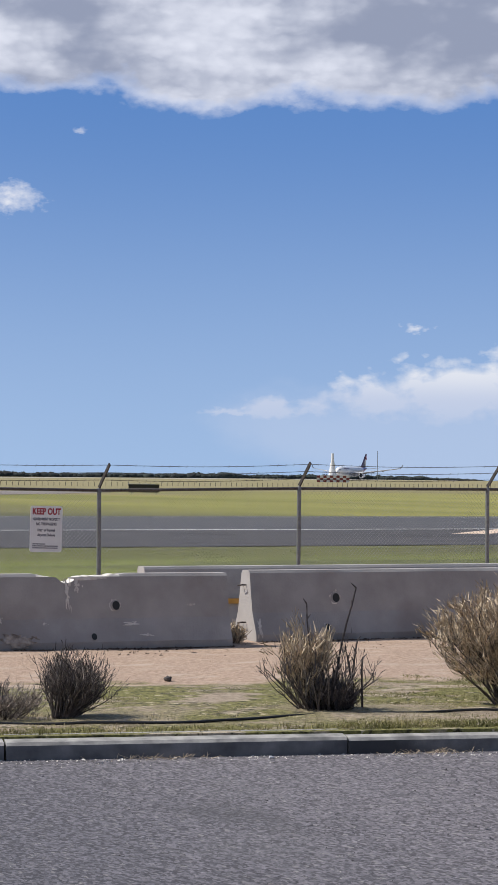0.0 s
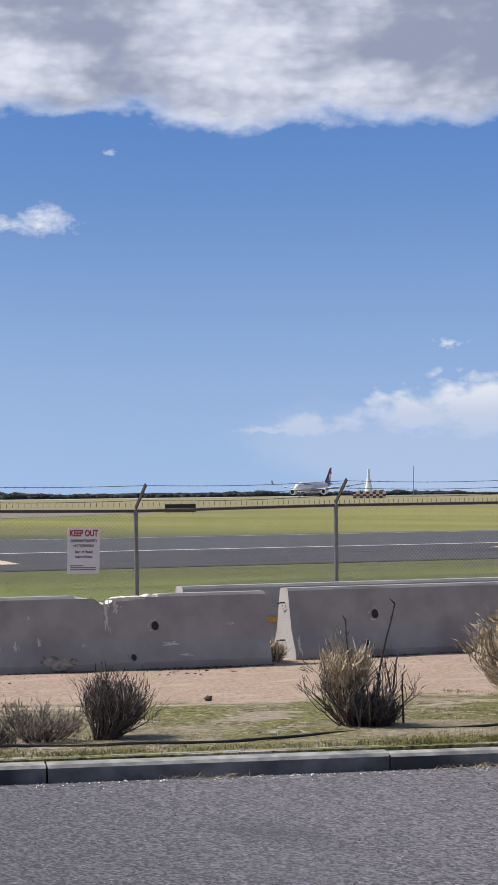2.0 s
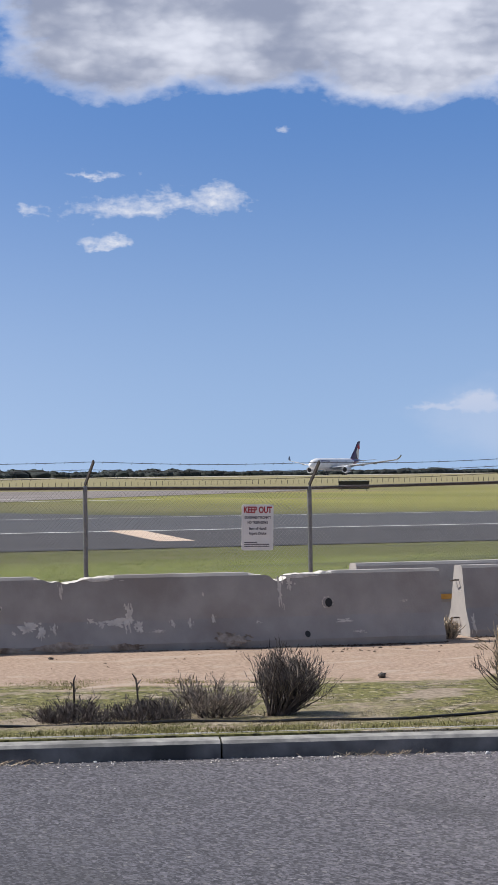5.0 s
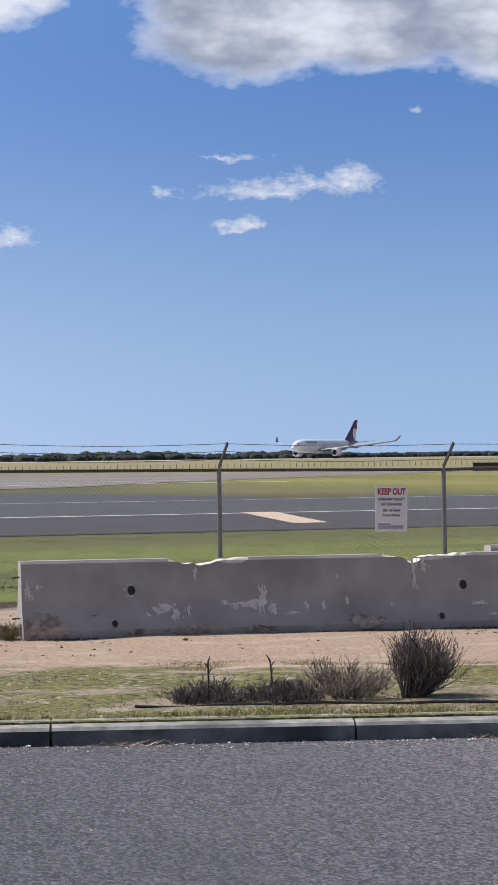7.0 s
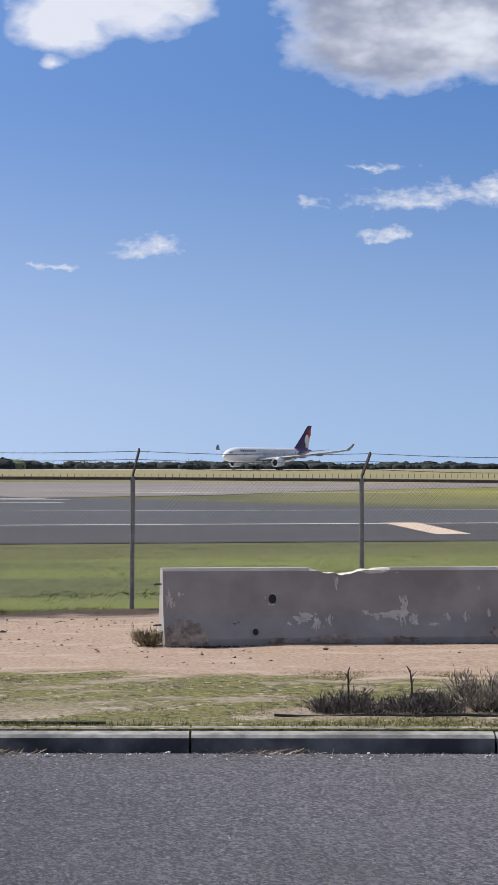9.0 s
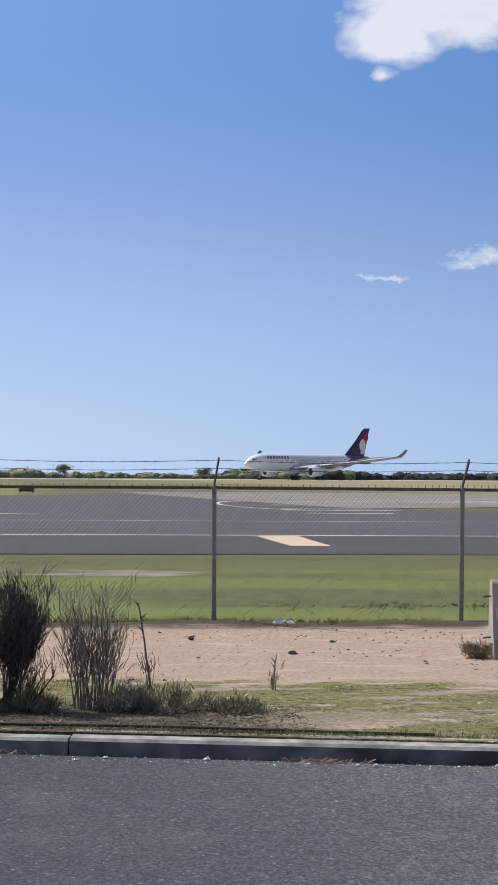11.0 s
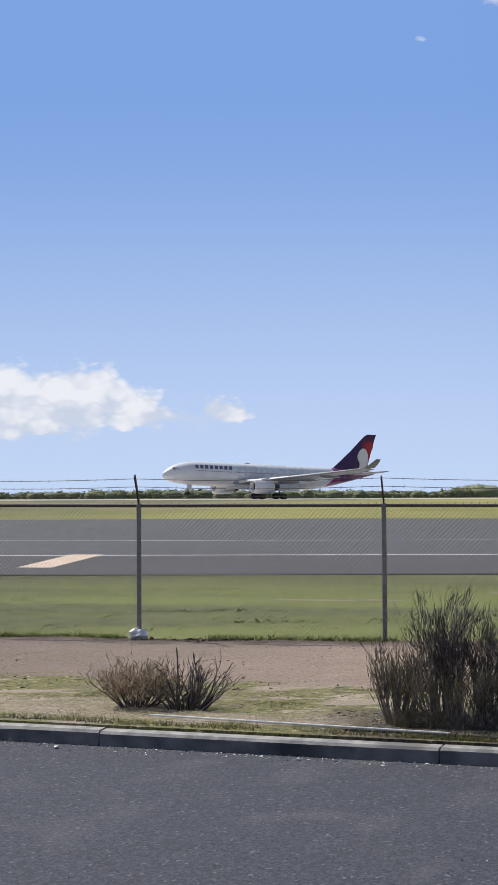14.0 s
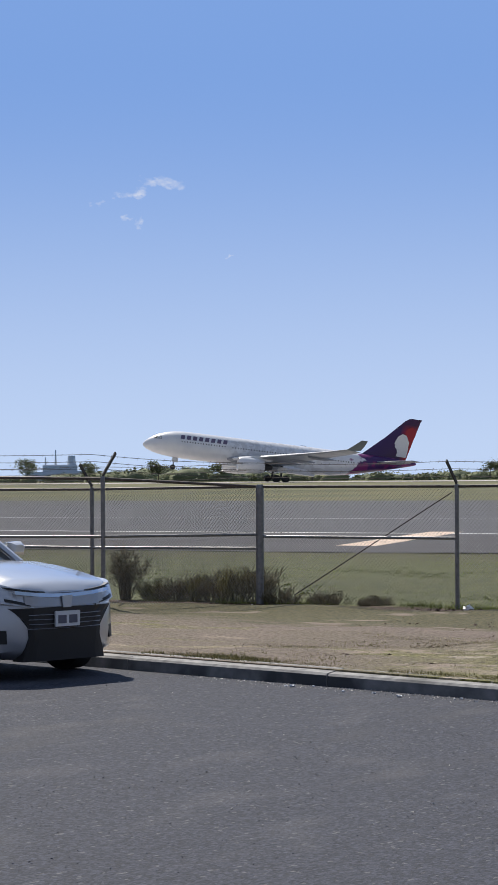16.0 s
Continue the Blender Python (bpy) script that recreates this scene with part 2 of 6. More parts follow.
M = dict(
    taxi=shade("taxiway_asphalt", (0.058, 0.060, 0.068), (0.082, 0.084, 0.093), 0.5, 0.9, stain=(0.06, 0.062, 0.066), stain_scale=0.06, stretch=(0.25, 1, 1)),
    runway=shade("runway_concrete", (0.40, 0.37, 0.35), (0.50, 0.47, 0.44), 0.05, 0.9),
    concrete=shade("weathered_concrete", (0.325, 0.31, 0.305), (0.415, 0.398, 0.392), 3.2, 0.9, 0.004, 40, (0.29, 0.265, 0.255), 0.9, 0.55),
    spall=shade("crumbled_concrete", (0.30, 0.25, 0.215), (0.50, 0.44, 0.39), 16, 0.95, 0.03, 22, (0.2, 0.16, 0.13), 7, 0.56),
    bare=shade("broken_pale_concrete", (0.55, 0.52, 0.49), (0.76, 0.73, 0.69), 14, 0.95, 0.02, 25),
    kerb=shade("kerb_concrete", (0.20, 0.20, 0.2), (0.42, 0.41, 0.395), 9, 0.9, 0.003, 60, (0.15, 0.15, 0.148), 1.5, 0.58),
    # kerb concrete darkened for the shade on the road face, with grime stains
    kerb_face=shade("grimy_shaded_concrete", (0.125, 0.127, 0.133), (0.25, 0.25, 0.255), 5, 0.9, 0.003, 60, (0.06, 0.062, 0.068), 1.1, 0.52),
    steel=shade("galvanised_steel", (0.20, 0.20, 0.21), (0.30, 0.30, 0.31), 20, 0.5, metal=0.55),
    dark_steel=shade("rusty_dark_steel", (0.05, 0.045, 0.045), (0.09, 0.075, 0.07), 20, 0.7, metal=0.3),
    white_line=shade("line_paint", (0.62, 0.62, 0.60), (0.78, 0.78, 0.76), 2, 0.7, stain=(0.4, 0.4, 0.4), stain_scale=0.7, stain_at=0.63),
    pink_paint=shade("faded_shoulder_paint", (0.60, 0.44, 0.34), (0.74, 0.60, 0.47), 1.5, 0.8),
    sign_white=paint("sign_white", (0.87, 0.87, 0.87), 0.4),
    sign_red=paint("sign_red", (0.42, 0.028, 0.045), 0.4),
    sign_grey=paint("sign_print", (0.14, 0.14, 0.18), 0.5),
    black=paint("black_print", (0.02, 0.02, 0.022), 0.5),
    plastic=paint("plastic_litter", (0.85, 0.86, 0.88), 0.35),
)


def asphalt_material():
    """Worn chip-seal: stones of many greys in a dark binder; darker and bluer towards low x."""
    m = bpy.data.materials.new("asphalt")
    m.use_nodes = True
    nt = m.node_tree
    b = nt.nodes["Principled BSDF"]
    pos = nt.nodes.new("ShaderNodeNewGeometry").outputs["Position"]

    def tex(kind, scale, out=0):
        n = nt.nodes.new(kind)
        n.inputs["Scale"].default_value = scale
        mp = nt.nodes.new("ShaderNodeMapping")
        mp.inputs["Scale"].default_value = (1.0, 0.5, 1.0)
        nt.links.new(pos, mp.inputs[0])
        nt.links.new(mp.outputs[0], n.inputs["Vector"])
        return n.outputs[out]

    def ramp(value, lo, hi, a=0.0, z=1.0):
        n = nt.nodes.new("ShaderNodeMapRange")
        n.inputs["From Min"].default_value, n.inputs["From Max"].default_value = lo, hi
        n.inputs["To Min"].default_value, n.inputs["To Max"].default_value = a, z
        nt.links.new(value, n.inputs["Value"])
        return n.outputs[0]

    def mix(fac, a, c):
        n = nt.nodes.new("ShaderNodeMix")
        n.data_type = "RGBA"
        nt.links.new(fac, n.inputs[0])
        for key, v in ((6, a), (7, c)):
            if isinstance(v, tuple):
                n.inputs[key].default_value = (*v, 1)
            else:
                nt.links.new(v, n.inputs[key])
        return n.outputs[2]

    sep = nt.nodes.new("ShaderNodeSeparateColor")
    nt.links.new(tex("ShaderNodeTexVoronoi", 62, 1), sep.inputs[0])
    stones, patch = sep.outputs[0], tex("ShaderNodeTexNoise", 0.45)
    sep2 = nt.nodes.new("ShaderNodeSeparateColor")
    nt.links.new(tex("ShaderNodeTexVoronoi", 55, 1), sep2.inputs[0])
    # old is simply the paler tone, used at high x
    old = mix(ramp(stones, 0.15, 0.95), (0.066, 0.062, 0.072), (0.205, 0.193, 0.217))
    old = mix(ramp(sep2.outputs[0], 0.95, 0.97), old, (0.23, 0.22, 0.225))
    dark_tone = mix(ramp(stones, 0.2, 0.95), (0.0155, 0.019, 0.031), (0.046, 0.052, 0.076))
    dark_tone = mix(ramp(sep2.outputs[0], 0.975, 0.985), dark_tone, (0.10, 0.102, 0.112))
    xyz = nt.nodes.new("ShaderNodeSeparateXYZ")
    nt.links.new(pos, xyz.inputs[0])
    add = nt.nodes.new("ShaderNodeMath")
    add.operation = "MULTIPLY_ADD"
    nt.links.new(patch, add.inputs[0])
    add.inputs[1].default_value = 3.0
    nt.links.new(xyz.outputs[0], add.inputs[2])
    col = mix(ramp(add.outputs[0], 1.5, 9.0), dark_tone, old)
    col = mix(ramp(tex("ShaderNodeTexNoise", 1.7), 0.56, 0.72, 0.0, 0.25), col, (0.12, 0.118, 0.126))
    col = mix(ramp(tex("ShaderNodeTexNoise", 0.9), 0.6, 0.75, 0.0, 0.5), col, (0.045, 0.045, 0.05))
    # open pits between the stones, and stones polished bare
    pits = tex("ShaderNodeTexNoise", 64)
    col = mix(ramp(pits, 0.43, 0.33, 0.0, 0.75), col, (0.018, 0.018, 0.022))
    polished = nt.nodes.new("ShaderNodeMix")
    polished.data_type, polished.blend_type = "RGBA", "MULTIPLY"
    polished.inputs[7].default_value = (1.6, 1.58, 1.58, 1)
    nt.links.new(ramp(tex("ShaderNodeTexNoise", 52), 0.55, 0.7, 0.0, 0.75), polished.inputs[0])
    nt.links.new(col, polished.inputs[6])
    col = polished.outputs[2]
    nt.links.new(col, b.inputs["Base Color"])
    b.inputs["Roughness"].default_value = 0.9
    bump = nt.nodes.new("ShaderNodeBump")
    bump.inputs["Strength"].default_value, bump.inputs["Distance"].default_value = 1.0, 0.007
    nt.links.new(pits, bump.inputs["Height"])
    nt.links.new(bump.outputs[0], b.inputs["Normal"])
    return m


M["asphalt"] = asphalt_material()
M["twig"] = shade("dead_wood", (0.05, 0.042, 0.042), (0.17, 0.144, 0.14), 30, 0.9, island=0.5)
M["grey_twig"] = shade("grey_twigs", (0.16, 0.135, 0.12), (0.40, 0.345, 0.30), 20, 0.9, island=0.5)
M["straw"] = shade("dry_straw", (0.36, 0.28, 0.195), (0.64, 0.53, 0.40), 20, 0.9, island=0.45)
M["olive"] = shade("dull_green_leaf", (0.12, 0.105, 0.06), (0.30, 0.255, 0.16), 12, 0.8, island=0.5)
M["blade"] = shade("verge_grass", (0.12, 0.125, 0.035), (0.34, 0.30, 0.13), 1.4, 0.8, island=0.5)
M["green_blade"] = shade("airfield_grass", (0.13, 0.175, 0.03), (0.27, 0.30, 0.08), 0.8, 0.8, island=0.45)
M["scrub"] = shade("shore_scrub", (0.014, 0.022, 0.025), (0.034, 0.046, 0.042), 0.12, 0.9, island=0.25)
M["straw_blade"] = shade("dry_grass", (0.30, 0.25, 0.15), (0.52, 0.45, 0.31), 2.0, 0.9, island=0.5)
# aerial haze is lightened into this green
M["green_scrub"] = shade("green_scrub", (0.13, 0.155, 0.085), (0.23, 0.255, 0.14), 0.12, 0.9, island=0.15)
M["soil"] = shade("dark_soil", (0.06, 0.043, 0.034), (0.15, 0.105, 0.08), 12, 0.95)


# ---- building helpers ----
class Build:
    """Collects faces of one mesh, with a material slot for each face."""

    def __init__(self):
        self.v, self.f, self.s = [], [], []

    def add(self, verts, faces, slot=0):
        n = len(self.v)
        self.v += [tuple(p) for p in verts]
        self.f += [tuple(i + n for i in f) for f in faces]
        self.s += [slot] * len(faces)
        return self

    def box(self, x0, y0, z0, x1, y1, z1, slot=0, c=0.0):
        """A box; c chamfers its long edges."""
        if not c:
            v = [(x, y, z) for x in (x0, x1) for y in (y0, y1) for z in (z0, z1)]
            return self.add(v, [(0, 1, 3, 2), (4, 6, 7, 5), (0, 4, 5, 1), (2, 3, 7, 6), (0, 2, 6, 4), (1, 5, 7, 3)], slot)
        ring = [(y0 + c, z0), (y1 - c, z0), (y1, z0 + c), (y1, z1 - c), (y1 - c, z1), (y0 + c, z1), (y0, z1 - c), (y0, z0 + c)]
        return self.loft([[(x, y, z) for y, z in ring] for x in (x0, x1)], slot)

    def loft(self, rings, slot=0, caps=True):
        k = len(rings[0])
        faces = [(i * k + j, i * k + (j + 1) % k, (i + 1) * k + (j + 1) % k, (i + 1) * k + j) for i in range(len(rings) - 1) for j in range(k)]
        if caps:
            faces += [tuple(range(k))[::-1], tuple((len(rings) - 1) * k + j for j in range(k))]
        return self.add([p for r in rings for p in r], faces, slot)

    def tube(self, pts, r0, r1=None, sides=5, slot=0, caps=True):
        r1 = r0 if r1 is None else r1
        pts = [Vector(p) for p in pts]
        rings = []
        for i, p in enumerate(pts):
            d = (pts[min(i + 1, len(pts) - 1)] - pts[max(i - 1, 0)]).normalized()
            a = d.orthogonal().normalized() if abs(d.z) > 0.9 else d.cross(Vector((0, 0, 1))).normalized()
            b = d.cross(a)
            r = r0 + (r1 - r0) * i / max(1, len(pts) - 1)
            rings.append([p + (a * math.cos(q) + b * math.sin(q)) * r for q in (2 * math.pi * j / sides for j in range(sides))])
        return self.loft(rings, slot, caps)

    def mesh(self, name, mats, smooth=False):
        me = bpy.data.meshes.new(name)
        me.from_pydata(self.v, [], self.f)
        for m in mats if isinstance(mats, (list, tuple)) else [mats]:
            me.materials.append(m)
        me.polygons.foreach_set("material_index", self.s)
        me.polygons.foreach_set("use_smooth", [smooth] * len(self.f))
        bm = bmesh.new()
        bm.from_mesh(me)
        bmesh.ops.recalc_face_normals(bm, faces=bm.faces)
        bm.to_mesh(me)
        bm.free()
        if smooth:
            me.set_sharp_from_angle(angle=radians(40))
        return me


def part(name, b, mats, parent=None, label="", smooth=False, at=None):
    ob = new(name, b if isinstance(b, bpy.types.Mesh) else b.mesh(name, mats, smooth))
    ob.parent = parent
    if at is not None:
        ob.matrix_basis = at
    return tagged(ob, label)


def thing(name, label, category, at=None, group="", kind=""):
    ob = new(name)
    ob.empty_display_size = 0.2
    if at is not None:
        ob.matrix_basis = at
    return tagged(ob, label, category, group, kind)


def fuzz(x, y, z=0.0, s=1.0):
    return noise.noise(Vector((x * s, y * s, z * s)))


def smooth_step(x, a, b):
    t = min(1.0, max(0.0, (x - a) / (b - a)))
    return t * t * (3 - 2 * t)


# ---- the lie of the land ----
KA = radians(16.0)  # the kerb runs askew to the fence
KU, KN, KERB = Vector((math.cos(KA), -math.sin(KA), 0)), Vector((math.sin(KA), math.cos(KA), 0)), 15.2
RA = radians(128.907)  # the runway's heading
RU = Vector((-math.sin(RA), math.cos(RA), 0))
RN = Vector((RU.y, -RU.x, 0))
RUNWAY = 449.6
FENCE = 27.23


def land(x, y):
    d = math.hypot(x, y)
    w = x * RN.x + y * RN.y
    z = 0.9 * smooth_step(d, 110, 430) + max(0.0, 0.0012 * (d - 450))
    z = min(z, 2.2)
    z -= (z + 4.0) * smooth_step(w, RUNWAY + 330, RUNWAY + 420)
    if d > 1900:
        z -= (z + 4.0) * smooth_step(d, 1900, 2300)
    return z


def kerb_point(u, n, z=0.0):
    p = KU * u + KN * n
    return (p.x, p.y, z)


def make_ground():
    us = [-4600, -2500, -1400, -900, -600, -400, -280, -200, -140, -100, -70, -50, -36] + [-27 + 0.42 * i for i in range(110)] + [21, 28, 38, 52, 75, 110, 160, 230, 330, 480, 700, 1000, 1500, 2500, 4600]
    ns = [-400, -60, -10, 15.22, 15.32] + [15.4 + 0.3 * i for i in range(56)] + [33, 35, 38, 42, 47, 54, 63, 75, 92, 112, 135, 160, 190, 220, 255, 290, 330, 370, 410, 450, 500, 550, 600, 650, 700, 760, 820, 900, 1000, 1150, 1300, 1500, 1700, 1900, 2200, 2600, 3400, 4600]
    b = Build()
    verts = []
    for n in ns:
        for u in us:
            x, y, _ = kerb_point(u, n)
            z = land(x, y)
            if n < 15.3:
                z = -0.45
            elif n < 33 and -28 < u < 20:
                z += 0.03 * fuzz(x, y, 0, 0.5) + 0.018 * fuzz(x, y, 3, 1.7)
                z *= smooth_step(n, 15.35, 16.2)
                z += 0.05 * smooth_step(abs(y - 26.9), 0.7, 0.0) * (0.6 + fuzz(x, 4, 0, 0.9))
            verts.append((x, y, z))
    k = len(us)
    b.add(verts, [(i * k + j, i * k + j + 1, (i + 1) * k + j + 1, (i + 1) * k + j) for i in range(len(ns) - 1) for j in range(k - 1)])
    return tagged(new("ground", b.mesh("ground", ground_material(), True)), "bare earth verge and mown airfield grass", "ground", kind="structure")


def ground_material():
    m = bpy.data.materials.new("verge_and_airfield")
    m.use_nodes = True
    nt = m.node_tree
    bsdf = nt.nodes["Principled BSDF"]
    pos = nt.nodes.new("ShaderNodeNewGeometry").outputs["Position"]

    def fog(s, detail=7, stretch=(1, 1, 1), shift=0.0):
        mp = nt.nodes.new("ShaderNodeMapping")
        mp.inputs["Scale"].default_value, mp.inputs["Location"].default_value = stretch, (shift, shift, 0)
        nt.links.new(pos, mp.inputs[0])
        n = nt.nodes.new("ShaderNodeTexNoise")
        n.inputs["Scale"].default_value, n.inputs["Detail"].default_value, n.inputs["Roughness"].default_value = s, detail, 0.6
        nt.links.new(mp.outputs[0], n.inputs["Vector"])
        return n.outputs[0]

    def op(kind, a, b=None, c=None):
        n = nt.nodes.new("ShaderNodeMath")
        n.operation = kind
        for i, v in enumerate((a, b, c)):
            if v is None:
                continue
            if isinstance(v, (int, float)):
                n.inputs[i].default_value = v
            else:
                nt.links.new(v, n.inputs[i])
        return n.outputs[0]

    def ramp(v, lo, hi):
        n = nt.nodes.new("ShaderNodeMapRange")
        n.interpolation_type = "SMOOTHSTEP"
        if lo > hi:
            v, lo, hi = op("MULTIPLY", v, -1.0), -lo, -hi
        n.inputs["From Min"].default_value, n.inputs["From Max"].default_value = lo, hi
        nt.links.new(v, n.inputs["Value"])
        return n.outputs[0]

    def mix(fac, a, b):
        n = nt.nodes.new("ShaderNodeMix")
        n.data_type = "RGBA"
        if isinstance(fac, (int, float)):
            n.inputs[0].default_value = fac
        else:
            nt.links.new(fac, n.inputs[0])
        for key, v in ((6, a), (7, b)):
            if isinstance(v, tuple):
                n.inputs[key].default_value = (*v, 1)
            else:
                nt.links.new(v, n.inputs[key])
        return n.outputs[2]

    sep = nt.nodes.new("ShaderNodeSeparateXYZ")
    nt.links.new(pos, sep.inputs[0])
    x, y, z = sep.outputs
    yf = op("ADD", y, op("MULTIPLY", x, 0.0383))
    n_ = op("ADD", op("MULTIPLY", x, KN.x), op("MULTIPLY", y, KN.y))
    big, mid, fine = fog(0.35, 6), fog(1.6, 7, (1, 1.6, 1), 7.0), fog(22, 6)
    dirt = mix(ramp(fine, 0.3, 0.7), (0.33, 0.235, 0.175), (0.54, 0.40, 0.31))
    dirt = mix(ramp(mid, 0.5, 0.72), dirt, (0.53, 0.43, 0.35))
    dirt = mix(ramp(fog(9, 4, (0.5, 1.5, 1)), 0.66, 0.74), dirt, (0.25, 0.17, 0.13))
    dry = mix(ramp(fine, 0.35, 0.65), (0.11, 0.092, 0.055), (0.27, 0.225, 0.145))
    lawn = mix(ramp(fine, 0.3, 0.7), (0.085, 0.09, 0.022), (0.27, 0.25, 0.085))
    lawn = mix(ramp(mid, 0.48, 0.66), lawn, dry)
    straw = mix(ramp(fine, 0.35, 0.65), (0.34, 0.28, 0.20), (0.52, 0.45, 0.35))
    lawn = mix(ramp(op("ADD", mid, op("MULTIPLY", big, 0.6)), 0.86, 0.95), lawn, straw)
    lawn = mix(ramp(fog(13, 5, (0.8, 0.6, 1), 2.0), 0.54, 0.63), lawn, (0.045, 0.042, 0.017))
    lawn = mix(ramp(fog(17, 5, (0.8, 0.5, 1), 72.0), 0.60, 0.66), lawn, (0.50, 0.44, 0.30))
    lawn = mix(ramp(fog(0.75, 7, (1, 1.5, 1), 33.0), 0.53, 0.60), lawn, mix(ramp(fine, 0.3, 0.7), (0.24, 0.19, 0.14), (0.44, 0.36, 0.28)))
    pale = op("MULTIPLY", ramp(n_, 15.7, 16.0), ramp(op("ADD", n_, op("MULTIPLY", mid, 2.2)), 18.5, 17.6))
    pale = op("MULTIPLY", pale, ramp(fog(0.5, 6, (1, 1, 1), 51.0), 0.40, 0.52))
    lawn = mix(op("MULTIPLY", pale, 0.6), lawn, mix(ramp(fine, 0.3, 0.7), (0.22, 0.175, 0.125), (0.48, 0.40, 0.31)))
    dirt = mix(ramp(op("ADD", x, op("MULTIPLY", big, 6.0)), 6.0, -4.0), dirt, mix(ramp(fine, 0.3, 0.7), (0.15, 0.114, 0.094), (0.27, 0.21, 0.172)))
    edge = op("ADD", n_, op("ADD", op("MULTIPLY", op("SUBTRACT", big, 0.5), 3.4), op("MULTIPLY", op("SUBTRACT", mid, 0.5), 2.6)))
    verge = mix(ramp(edge, 18.9, 19.6), lawn, dirt)
    # worn grass creeps back towards the fence at the gate end
    back = op("MULTIPLY", ramp(op("ADD", x, op("MULTIPLY", big, 5.0)), -4.5, -8.0), ramp(op("ADD", y, op("MULTIPLY", mid, 3.0)), 25.0, 26.0))
    worn_grass = mix(ramp(fine, 0.35, 0.65), (0.055, 0.055, 0.022), (0.15, 0.13, 0.06))
    verge = mix(back, verge, mix(ramp(fog(1.1, 6, (0.5, 1.2, 1), 91.0), 0.57, 0.64), worn_grass, (0.27, 0.21, 0.165)))
    # bare earth and pebbles show through towards the kerb there
    scuffed = op("MULTIPLY", ramp(op("ADD", x, op("MULTIPLY", big, 5.0)), -4.5, -8.0), ramp(op("ADD", n_, op("MULTIPLY", mid, 3.0)), 22.0, 20.6))
    scuffed = op("MULTIPLY", scuffed, ramp(fog(0.8, 6, (0.6, 1.4, 1), 23.0), 0.34, 0.47))
    verge = mix(op("MULTIPLY", scuffed, 0.9), verge, mix(ramp(fine, 0.3, 0.7), (0.10, 0.078, 0.058), (0.27, 0.215, 0.17)))
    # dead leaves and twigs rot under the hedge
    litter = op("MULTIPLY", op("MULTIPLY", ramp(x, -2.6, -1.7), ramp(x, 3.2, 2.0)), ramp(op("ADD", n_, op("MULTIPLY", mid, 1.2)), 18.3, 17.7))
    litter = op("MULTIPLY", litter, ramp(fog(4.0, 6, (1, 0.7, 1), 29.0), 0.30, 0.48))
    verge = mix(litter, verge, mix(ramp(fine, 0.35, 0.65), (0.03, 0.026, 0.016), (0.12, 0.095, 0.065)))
    soil = mix(ramp(fine, 0.3, 0.7), (0.075, 0.05, 0.035), (0.15, 0.105, 0.075))
    verge = mix(ramp(op("ADD", yf, op("MULTIPLY", op("SUBTRACT", mid, 0.5), 1.3)), 26.3, 26.75), verge, soil)
    rough_ = fog(3.0, 7, (1, 0.5, 1), 3.0)
    green = mix(ramp(fog(30, 4), 0.3, 0.7), (0.12, 0.15, 0.028), (0.26, 0.285, 0.075))
    green = mix(ramp(rough_, 0.52, 0.72), green, (0.21, 0.195, 0.085))
    green = mix(ramp(fog(0.22, 5, (0.6, 1.6, 1), 21.0), 0.52, 0.66), green, (0.19, 0.225, 0.04))
    green = mix(ramp(fog(0.12, 5, (0.5, 1.3, 1), 61.0), 0.45, 0.62), green, mix(ramp(rough_, 0.35, 0.65), (0.085, 0.10, 0.03), (0.15, 0.16, 0.055)))
    # the field grass gets darker towards low x
    dark_grass = mix(ramp(rough_, 0.4, 0.6), (0.06, 0.07, 0.026), (0.115, 0.115, 0.05))
    green = mix(op("MULTIPLY", ramp(op("ADD", x, op("MULTIPLY", big, 6.0)), -5.0, -14.0), 0.8), green, dark_grass)
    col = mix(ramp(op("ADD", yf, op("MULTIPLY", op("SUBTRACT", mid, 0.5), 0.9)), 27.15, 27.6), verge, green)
    worn = op("MULTIPLY", ramp(op("ADD", y, op("MULTIPLY", mid, 5.0)), 44.0, 48.5), 0.55)
    col = mix(worn, col, mix(ramp(rough_, 0.35, 0.65), (0.06, 0.06, 0.025), (0.12, 0.10, 0.055)))
    far = mix(ramp(fog(0.05, 7, (1, 0.25, 1), 5.0), 0.35, 0.65), (0.19, 0.195, 0.038), (0.30, 0.285, 0.072))
    far = mix(ramp(fog(0.02, 5, (0.5, 1.4, 1), 9.0), 0.55, 0.62), far, (0.27, 0.215, 0.12))
    bare_ = op("MULTIPLY", ramp(op("ADD", y, op("MULTIPLY", fog(0.03, 5, (1, 0.3, 1), 14.0), 90.0)), 225.0, 275.0), ramp(x, -10.0, 60.0))
    far = mix(op("MULTIPLY", bare_, 0.8), far, (0.25, 0.215, 0.12))
    dull = op("ADD", op("MULTIPLY", ramp(x, 66.0, 40.0), ramp(x, 2.0, 18.0)), ramp(x, -30.0, -75.0))
    far = mix(dull, far, mix(ramp(fog(0.08, 6, (1, 0.3, 1), 44.0), 0.4, 0.6), (0.10, 0.105, 0.042), (0.165, 0.155, 0.065)))
    col = mix(ramp(y, 60.0, 95.0), col, far)
    nt.links.new(col, bsdf.inputs["Base Color"])
    bsdf.inputs["Roughness"].default_value = 0.95
    bump = nt.nodes.new("ShaderNodeBump")
    bump.inputs["Strength"].default_value, bump.inputs["Distance"].default_value = 0.9, 0.03
    nt.links.new(op("ADD", fine, op("MULTIPLY", fog(90, 3), 0.5)), bump.inputs["Height"])
